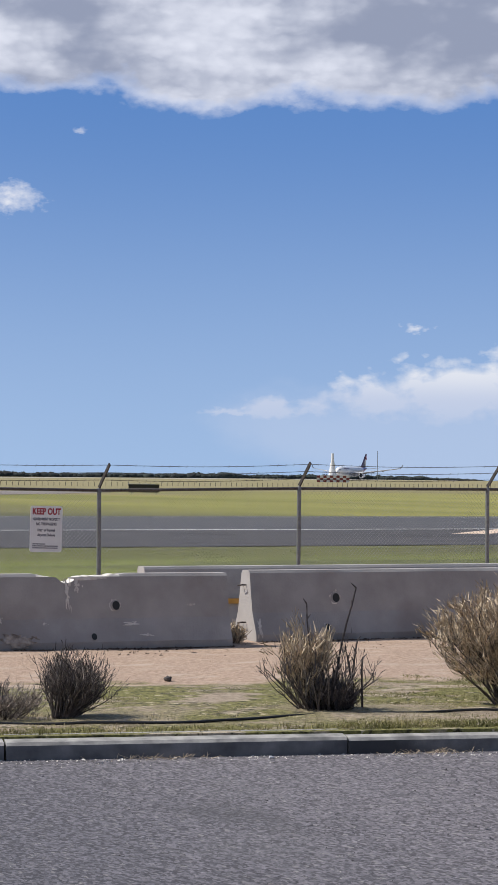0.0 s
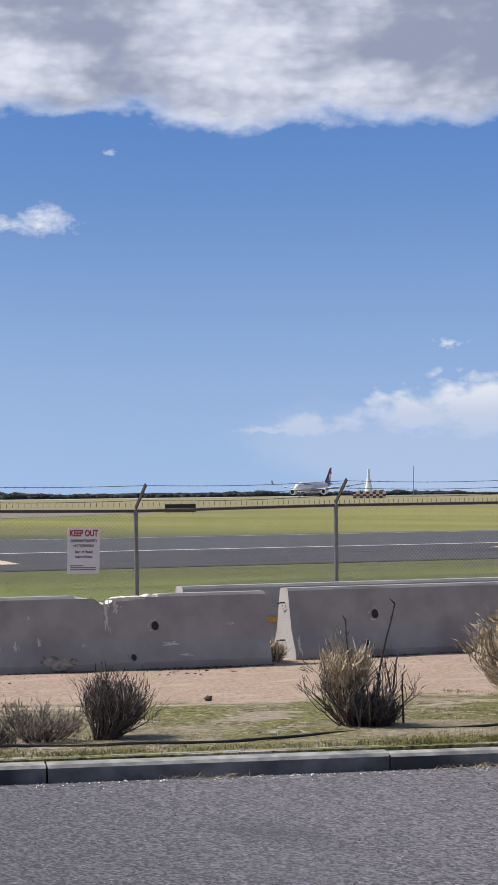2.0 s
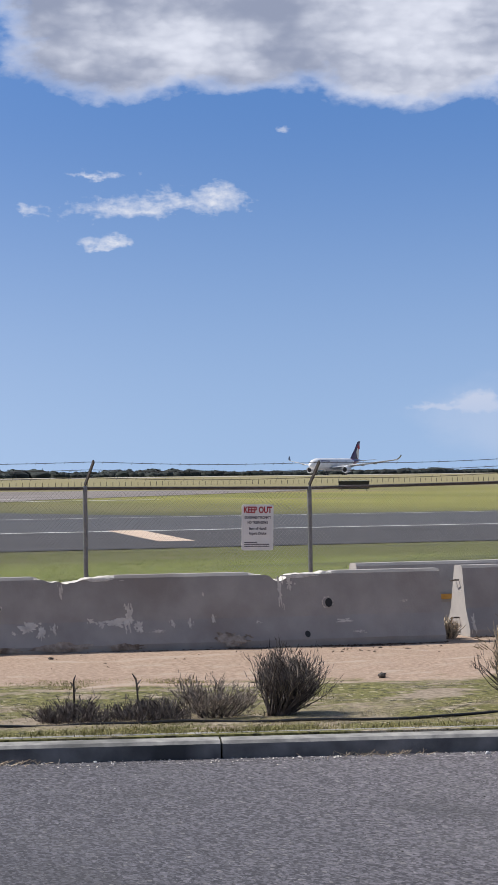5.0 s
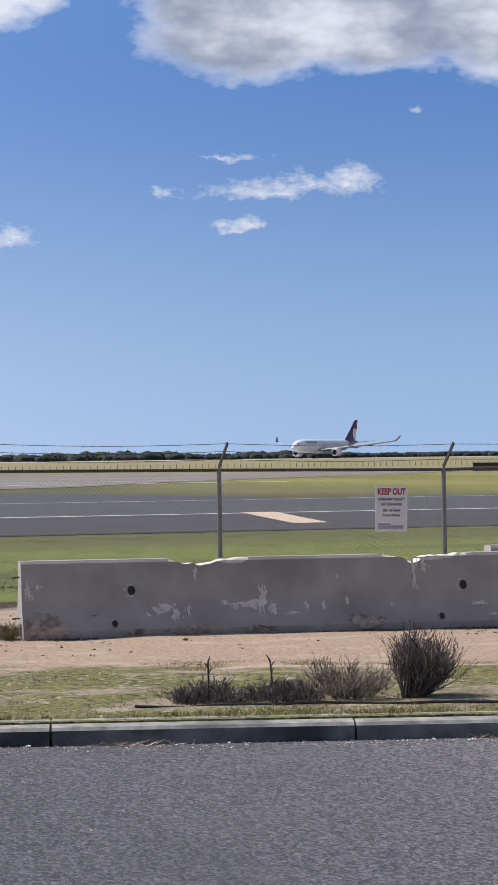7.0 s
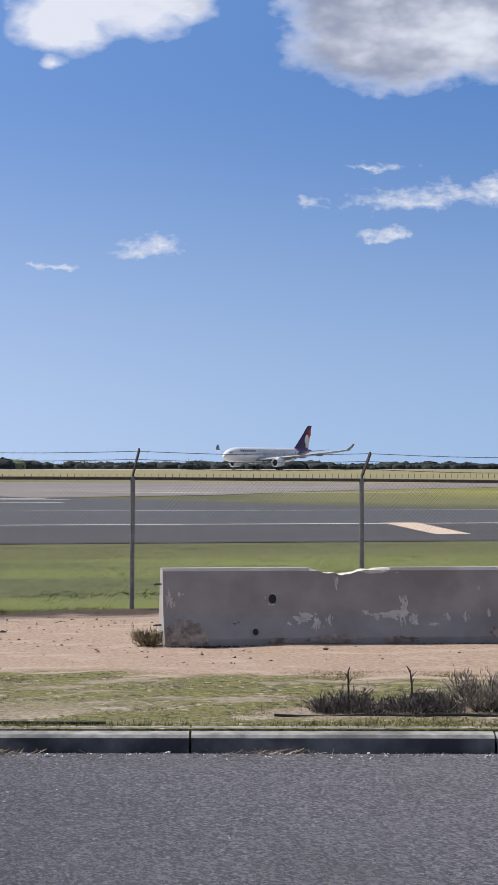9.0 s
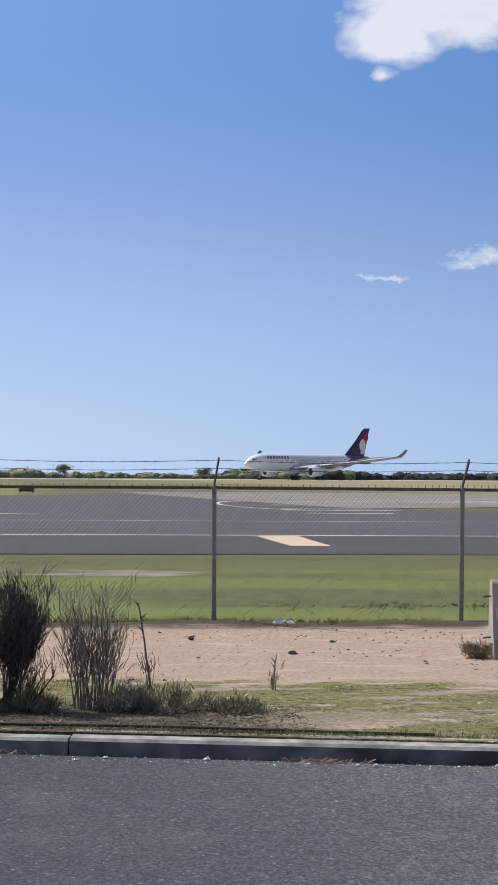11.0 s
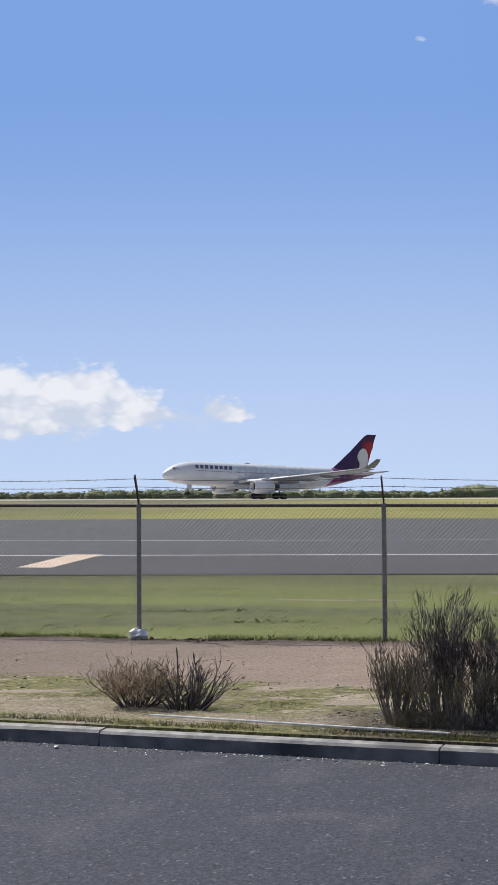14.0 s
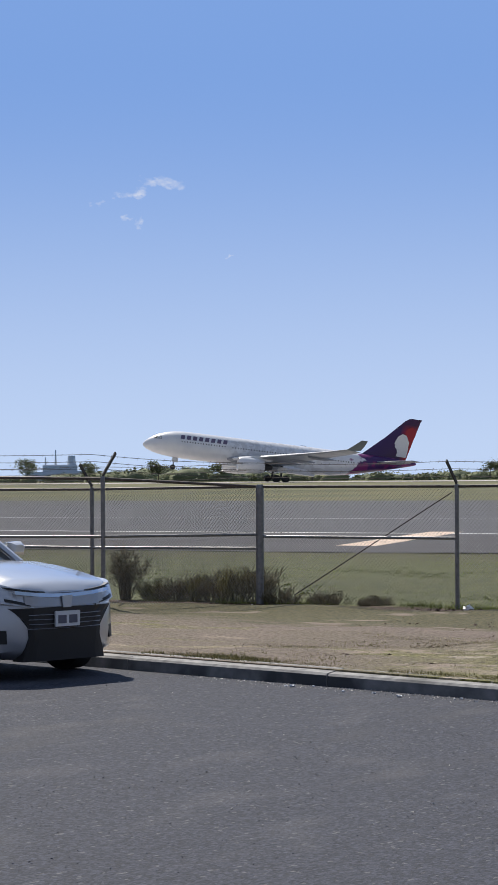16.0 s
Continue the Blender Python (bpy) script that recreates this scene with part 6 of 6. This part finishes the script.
        m = Build().loft([[(x, side * 0.93 + dy * w, 1.22 + dz * w) for dy, dz in ((-0.11, -0.06), (0.1, -0.07), (0.12, 0.02), (0.06, 0.08), (-0.09, 0.07))] for x, w in ((-1.83, 0.55), (-1.88, 0.95), (-1.97, 1.0), (-2.01, 0.85))])
        part("door_mirror", m, body_paint, root, smooth=True)
        for x in (-0.86, -3.45):
            wheel = part("wheel", Build().tube([(x, side * 0.66, 0.335), (x, side * 0.87, 0.335)], 0.335, sides=28), rubber, root, smooth=True)
            rim = Build().tube([(x, side * 0.86, 0.335), (x, side * 0.885, 0.335)], 0.225, 0.2, sides=24)
            part("rim", rim, chrome, wheel)
            hub = Build()
            for k in range(5):
                a = 2 * math.pi * k / 5
                hub.tube([(x, side * 0.89, 0.335), (x + 0.2 * math.cos(a), side * 0.888, 0.335 + 0.2 * math.sin(a))], 0.03, 0.02, sides=5)
            part("spokes", hub, trim, wheel)
    part("number_plate", Build().box(0.03, -0.155, 0.52, 0.05, 0.155, 0.67, c=0.004), M["sign_white"], root)
    for k in range(2):
        part("plate_bar", Build().box(0.0505, -0.125 + 0.14 * k, 0.55, 0.053, -0.02 + 0.14 * k, 0.63), M["sign_grey"], root)
    part("wiper", Build().tube([(-1.6, -0.5, 1.12), (-1.63, 0.2, 1.14)], 0.012, sides=4), trim, root)
    return root


# ---- the airliner ----
def livery_material(name, kind):
    m = bpy.data.materials.new(name)
    m.use_nodes = True
    nt = m.node_tree
    b = nt.nodes["Principled BSDF"]
    b.inputs["Roughness"].default_value = 0.32
    b.inputs["Coat Weight"].default_value = 0.35
    ob = nt.nodes.new("ShaderNodeTexCoord").outputs["Object"]
    sep = nt.nodes.new("ShaderNodeSeparateXYZ")
    nt.links.new(ob, sep.inputs[0])
    n = nt.nodes.new("ShaderNodeTexNoise")
    n.inputs["Scale"].default_value, n.inputs["Detail"].default_value = (0.55, 5) if kind == "rear" else (0.35, 3)
    nt.links.new(ob, n.inputs["Vector"])

    def ramp(v, lo, hi):
        r = nt.nodes.new("ShaderNodeMapRange")
        r.inputs["From Min"].default_value, r.inputs["From Max"].default_value = lo, hi
        nt.links.new(v, r.inputs["Value"])
        return r.outputs[0]

    def op(kind_, a, c, d=None):
        k = nt.nodes.new("ShaderNodeMath")
        k.operation = kind_
        for i, v in enumerate((a, c, d)):
            if v is None:
                continue
            if isinstance(v, (int, float)):
                k.inputs[i].default_value = v
            else:
                nt.links.new(v, k.inputs[i])
        return k.outputs[0]

    def mix(fac, a, c):
        k = nt.nodes.new("ShaderNodeMix")
        k.data_type = "RGBA"
        nt.links.new(fac, k.inputs[0])
        for key, v in ((6, a), (7, c)):
            if isinstance(v, tuple):
                k.inputs[key].default_value = (*v, 1)
            else:
                nt.links.new(v, k.inputs[key])
        return k.outputs[2]

    x, y, z = sep.outputs
    if kind == "fin":
        # deep purple leading part, red towards the top of the trailing edge
        lead = op("ADD", op("MULTIPLY", x, -1.0), op("MULTIPLY", z, -0.62))
        t = op("ADD", lead, op("MULTIPLY", n.outputs[0], 2.2))
        col = mix(ramp(op("ADD", op("MULTIPLY", x, -1.0), op("MULTIPLY", n.outputs[0], 2.5)), 55.2, 56.6), (0.045, 0.012, 0.10), (0.42, 0.015, 0.04))
        col = mix(ramp(z, 13.9, 15.3), col, (0.06, 0.012, 0.07))
    else:
        # white skin breaking into purple and magenta petals aft and below
        edge = op("ADD", op("MULTIPLY", x, -1.0), op("ADD", op("MULTIPLY", z, -0.55), op("MULTIPLY", n.outputs[0], 9.0)))
        petals = mix(ramp(n.outputs[0], 0.47, 0.53), (0.06, 0.012, 0.12), (0.20, 0.02, 0.15))
        white = mix(ramp(n.outputs[0], 0.3, 0.7), (0.76, 0.785, 0.83), (0.84, 0.86, 0.89))
        # a pale grey garland along the middle of the cabin
        g = nt.nodes.new("ShaderNodeTexNoise")
        g.inputs["Scale"].default_value, g.inputs["Detail"].default_value = 0.8, 5
        nt.links.new(ob, g.inputs["Vector"])
        span = op("MULTIPLY", ramp(x, -15.0, -19.0), ramp(x, -42.0, -36.0))
        garland = op("MULTIPLY", op("MULTIPLY", span, ramp(g.outputs[0], 0.47, 0.54)), 0.42)
        white = mix(garland, white, (0.48, 0.48, 0.49))
        col = mix(ramp(edge, 45.6, 46.4), white, petals)
    nt.links.new(col, b.inputs["Base Color"])
    return m


def make_aircraft():
    white_skin = livery_material("airliner_skin", "rear")
    fin_skin = livery_material("fin_skin", "fin")
    wing_grey = shade("wing_grey", (0.20, 0.225, 0.275), (0.28, 0.31, 0.365), 0.5, 0.4, local=True)
    cowl = shade("cowl_white", (0.72, 0.745, 0.78), (0.80, 0.82, 0.85), 0.8, 0.35, local=True)
    dark = paint("engine_dark", (0.03, 0.03, 0.035), 0.6)
    title = paint("title_purple", (0.16, 0.13, 0.22), 0.4)
    root = thing("airliner", "white twin-engine wide-body airliner with purple and red tail", "airplane")
    C = 5.3
    secs = [(0.0, 0.08, -0.75), (-0.35, 0.62, -0.70), (-1.0, 1.12, -0.60), (-2.0, 1.65, -0.44), (-3.2, 2.08, -0.28), (-4.6, 2.42, -0.14), (-6.2, 2.66, -0.05), (-8.2, 2.80, 0.0), (-10.5, 2.82, 0.0),
            (-14, 2.82, 0), (-18, 2.82, 0), (-22, 2.82, 0), (-26, 2.82, 0), (-30, 2.82, 0), (-34, 2.82, 0), (-37, 2.80, 0.02), (-40, 2.68, 0.14), (-43, 2.45, 0.36), (-46, 2.12, 0.66), (-49, 1.72, 1.02), (-52, 1.30, 1.36), (-55, 0.82, 1.68), (-57.2, 0.42, 1.9), (-57.9, 0.2, 1.95)]
    rings = [[(x, r * math.sin(a), C + dz + r * math.cos(a)) for a in (2 * math.pi * k / 36 for k in range(36))] for x, r, dz in secs]
    part("fuselage", Build().loft(rings), white_skin, root, smooth=True)
    fair = [[(x, y, z) for y, z in ((-w, C - 2.2), (-w * 0.8, C - 3.1), (0, C - 3.25), (w * 0.8, C - 3.1), (w, C - 2.2), (0, C - 1.0))] for x, w in ((-17, 0.6), (-19.5, 2.4), (-24, 3.1), (-30, 3.1), (-34, 2.2), (-36.5, 0.5))]
    part("wing_fairing", Build().loft(fair), cowl, root, smooth=True)
    # cockpit glass and the cabin window line
    for side in (-1, 1):
        g = Build()
        for x0, x1, z0, z1 in ((-2.0, -2.75, 5.95, 6.45), (-2.85, -3.5, 6.0, 6.55)):
            q = []
            for x, z in ((x0, z0), (x1, z0), (x1, z1), (x0 - 0.15, z1)):
                r = np.interp(-x, [-s[0] for s in secs], [s[1] for s in secs]) + 0.02
                dz = np.interp(-x, [-s[0] for s in secs], [s[2] for s in secs])
                q.append((x, side * math.sqrt(max(0.01, r * r - (z - C - dz) ** 2)), z))
            g.add(q, [(0, 1, 2, 3)])
        part("cockpit_window", g, dark, root, "dark cockpit windows")
        w = Build()
        for k in range(66):
            x = -7.6 - 0.56 * k
            if 16 < k < 19 or 40 < k < 43:
                continue
            z = C + 0.62
            r = np.interp(-x, [-s[0] for s in secs], [s[1] for s in secs]) + 0.012
            dz = np.interp(-x, [-s[0] for s in secs], [s[2] for s in secs])
            y = lambda zz: side * math.sqrt(max(0.01, r * r - (zz - C - dz) ** 2))
            w.add([(x, y(z - 0.13), z - 0.13), (x - 0.17, y(z - 0.13), z - 0.13), (x - 0.17, y(z + 0.13), z + 0.13), (x, y(z + 0.13), z + 0.13)], [(0, 1, 2, 3)])
        tagged(part("cabin_windows", w, dark, root), "row of small dark cabin windows", kind="stuff")
        # title: plain dark bars, one for each letter
        for k in range(8):
            t = Build()
            x0 = -7.3 - 1.27 * k
            zs = [6.42 + 0.17 * i for i in range(6)]
            y_at = lambda z: side * math.sqrt(2.85 ** 2 - (z - C) ** 2)
            for z0, z1 in zip(zs, zs[1:]):
                lean0, lean1 = 0.2 * (z0 - 6.42), 0.2 * (z1 - 6.42)
                t.add([(x0 - lean0, y_at(z0), z0), (x0 - 0.82 - lean0, y_at(z0), z0), (x0 - 0.82 - lean1, y_at(z1), z1), (x0 - lean1, y_at(z1), z1)], [(0, 1, 2, 3)])
            part("title_bar", t, title, root, "dark purple title bar")
        for x in (-6.4, -18.6, -41.5):
            d = Build()
            for z0, z1 in ((4.55, 6.5),):
                r = np.interp(-x, [-s[0] for s in secs], [s[1] for s in secs]) + 0.01
                for a, b2 in ((0.0, 0.05), (1.0, 1.05)):
                    d.add([(x - a, side * math.sqrt(r * r - (z0 - C) ** 2), z0), (x - b2, side * math.sqrt(r * r - (z0 - C) ** 2), z0), (x - b2, side * math.sqrt(r * r - (z1 - C) ** 2), z1), (x - a, side * math.sqrt(r * r - (z1 - C) ** 2), z1)], [(0, 1, 2, 3)])
            part("door_outline", d, wing_grey, root)

    def foil(x_le, chord, y, z, thick, dz_te=0.0):
        pts = []
        for u, h in ((0, 0), (0.04, 0.45), (0.15, 0.85), (0.35, 1.0), (0.65, 0.65), (1.0, 0.03)):
            pts.append((x_le - chord * u, y, z + h * thick * chord * 0.55 + dz_te * u))
        for u, h in ((0.65, -0.45), (0.35, -0.65), (0.15, -0.6), (0.04, -0.35)):
            pts.append((x_le - chord * u, y, z + h * thick * chord * 0.55 + dz_te * u))
        return pts

    for side in (-1, 1):
        stations = [(-16.6, 12.0, 1.5, C - 1.75, 0.13), (-18.4, 10.6, 3.2, C - 1.6, 0.13), (-23.2, 7.4, 10.0, C - 0.75, 0.115), (-28.6, 5.3, 18.0, C + 0.35, 0.105), (-33.6, 3.8, 25.0, C + 1.4, 0.10), (-36.5, 2.7, 29.0, C + 2.1, 0.10)]
        wing = part("wing", Build().loft([foil(x, c, side * y, z, t, -0.35 if y > 3 else -0.1) for x, c, y, z, t in stations]), wing_grey, root, smooth=True)
        lead = Build().loft([[(x + 0.06, side * y, z - 0.02), (x - 0.35, side * y, z + 0.07 * c * 0.5), (x - 0.35, side * y, z - 0.05 * c * 0.5)] for x, c, y, z, t in stations[1:]])
        part("slat", lead, cowl, wing, "bright leading edge slat")
        part("winglet", Build().loft([foil(-36.5, 2.7, side * 29.0, C + 2.1, 0.1), foil(-37.6, 2.1, side * 29.7, C + 3.0, 0.08), foil(-38.9, 1.3, side * 30.1, C + 4.1, 0.07)]), wing_grey, wing, smooth=True)
        for y, x, z in ((8.5, -28.6, C - 1.35), (13.5, -30.4, C - 0.75), (19.0, -33.2, C + 0.05)):
            part("flap_fairing", Build().loft([[(x + dx, side * y + w * math.cos(a), z + w * 1.2 * math.sin(a)) for a in (2 * math.pi * k / 8 for k in range(8))] for dx, w in ((2.4, 0.05), (1.2, 0.32), (-1.2, 0.34), (-3.2, 0.06))]), wing_grey, wing, smooth=True)
        # engine: cowl with a hollow intake, fan and cone, hung on a pylon
        ey, ez, ex = side * 9.4, C - 2.75, -18.6
        circ = lambda r, x, zs=0.0: [(x, ey + r * math.sin(a), ez + zs + r * math.cos(a)) for a in (2 * math.pi * k / 28 for k in range(28))]
        eng = part("engine", Build().loft([circ(1.22, ex - 1.1), circ(1.2, ex - 0.3), circ(1.32, ex), circ(1.5, ex - 0.35), circ(1.62, ex - 1.4), circ(1.6, ex - 3.0), circ(1.42, ex - 4.6), circ(1.22, ex - 5.4), circ(1.15, ex - 5.2)], caps=False), cowl, root, smooth=True)
        part("fan", Build().loft([circ(1.22, ex - 1.12), circ(0.4, ex - 1.14), circ(0.02, ex - 0.5)]), dark, eng)
        part("exhaust", Build().loft([circ(0.85, ex - 5.0), circ(0.7, ex - 6.4), circ(0.3, ex - 7.2)]), dark, eng, smooth=True)
        part("pylon", Build().loft([[(ex - 1.5, ey - 0.2, ez + 1.5), (ex - 1.5, ey + 0.2, ez + 1.5), (ex - 6.5, ey + 0.15, ez + 1.1), (ex - 6.5, ey - 0.15, ez + 1.1)], [(ex - 3.6, ey - 0.2, ez + 2.15), (ex - 3.6, ey + 0.2, ez + 2.15), (ex - 8.2, ey + 0.15, ez + 2.2), (ex - 8.2, ey - 0.15, ez + 2.2)]]), cowl, eng)
        part("tailplane", Build().loft([foil(-48.6, 5.6, side * 0.9, C + 1.35, 0.1), foil(-51.3, 3.9, side * 5.0, C + 1.75, 0.09), foil(-54.2, 2.0, side * 9.7, C + 2.2, 0.08)]), wing_grey, root, smooth=True)
        # main gear
        gx, gy = -28.6, side * 5.0
        leg = part("main_gear", Build().tube([(gx, gy * 0.9, C - 2.0), (gx, gy, 0.85)], 0.26, 0.2, sides=8), dark, root, "dark landing gear leg")
        part("gear_door", Build().box(gx - 0.9, gy + side * 0.35 - 0.03, 1.9, gx + 0.9, gy + side * 0.35 + 0.03, C - 2.2), cowl, leg)
        part("bogie_beam", Build().tube([(gx - 1.0, gy, 0.7), (gx + 1.0, gy, 0.7)], 0.14, sides=6), dark, leg)
        for wx in (-0.98, 0.98):
            for wy in (-0.55, 0.55):
                part("tyre", Build().tube([(gx + wx, gy + wy - 0.22, 0.7), (gx + wx, gy + wy + 0.22, 0.7)], 0.7, sides=18), M["black"], leg, smooth=True)
    # fin with its white profile shape
    fin = []
    for x_le, x_te, z, th in ((-42.8, -55.4, 7.1, 0.28), (-46.2, -55.7, 8.2, 0.26), (-50.8, -56.8, 12.2, 0.2), (-54.6, -57.9, 16.0, 0.13), (-55.6, -58.2, 16.6, 0.08)):
        c = x_le - x_te
        fin.append([(x_le, 0, z), (x_le - c * 0.2, th, z), (x_le - c * 0.55, th, z), (x_te, 0.02, z), (x_te, -0.02, z), (x_le - c * 0.55, -th, z), (x_le - c * 0.2, -th, z)])
    part("fin", Build().loft(fin), fin_skin, root, "purple and red tail fin", smooth=True)
    for side in (-1, 1):
        pts = [(-53.3, 8.4), (-55.5, 8.3), (-55.75, 10.0), (-55.8, 11.6), (-55.2, 12.9), (-54.3, 13.2), (-53.4, 12.6), (-52.9, 11.6), (-52.7, 11.0), (-52.95, 10.8), (-52.85, 10.3), (-53.3, 9.9), (-53.5, 9.2)]
        part("tail_emblem", Build().add([(x, side * 0.31, z) for x, z in pts], [tuple(range(len(pts)))]), M["sign_white"], root, "plain white emblem shape")
        pts = [(-55.5, 12.4), (-57.0, 12.8), (-57.2, 14.0), (-56.2, 14.9), (-55.2, 14.3), (-54.8, 13.3)]
        part("tail_emblem", Build().add([(x, side * 0.27, z) for x, z in pts], [tuple(range(len(pts)))]), M["sign_red"], root, "plain red emblem shape")
    nose = part("nose_gear", Build().tube([(-6.9, 0, C - 2.5), (-6.7, 0, 0.5)], 0.16, 0.12, sides=8), wing_grey, root)
    part("gear_door", Build().box(-7.6, 0.35, 1.6, -6.4, 0.4, 2.7), cowl, nose)
    for wy in (-0.36, 0.36):
        part("tyre", Build().tube([(-6.7, wy - 0.17, 0.53), (-6.7, wy + 0.17, 0.53)], 0.53, sides=16), M["black"], nose, smooth=True)
    return root


make_distance()
make_plants()
make_litter()
make_car()
airliner = make_aircraft()


def motions():
    """The airliner's take-off run: it gathers speed, then lifts its nose about the main wheels."""
    nose_up = [(0, 0), (12.5, 0.0), (13.0, 0.4), (13.5, 1.0), (14.0, 2.1), (14.5, 3.3), (15.0, 4.7), (15.5, 6.0), (16.0, 7.2)]
    rows = []
    for t in [0.5 * i for i in range(33)]:
        s = -1275.05 + 63.083 * t + 0.80975 * t * t + float(np.interp(t, [0, 4, 7, 8, 10.5, 11.5, 12.5, 13.5, 14.5, 16], [0, 0, -1.1, -1.2, 1.4, 0.9, 0.1, 0.3, 0.7, 1.6]))
        p, g = RU * s + RN * RUNWAY, RU * (s - 28.6) + RN * RUNWAY
        up = float(np.interp(t, [a for a, _ in nose_up], [b for _, b in nose_up]))
        level = pose(p.x, p.y, land(g.x, g.y) + 0.05, 0, 0, math.degrees(math.atan2(RU.y, RU.x)))
        rows.append((t, level @ pose(-28.6, 0, 0.0, 0, -up, 0) @ pose(28.6, 0, 0)))
    walk(airliner, rows)


motions()
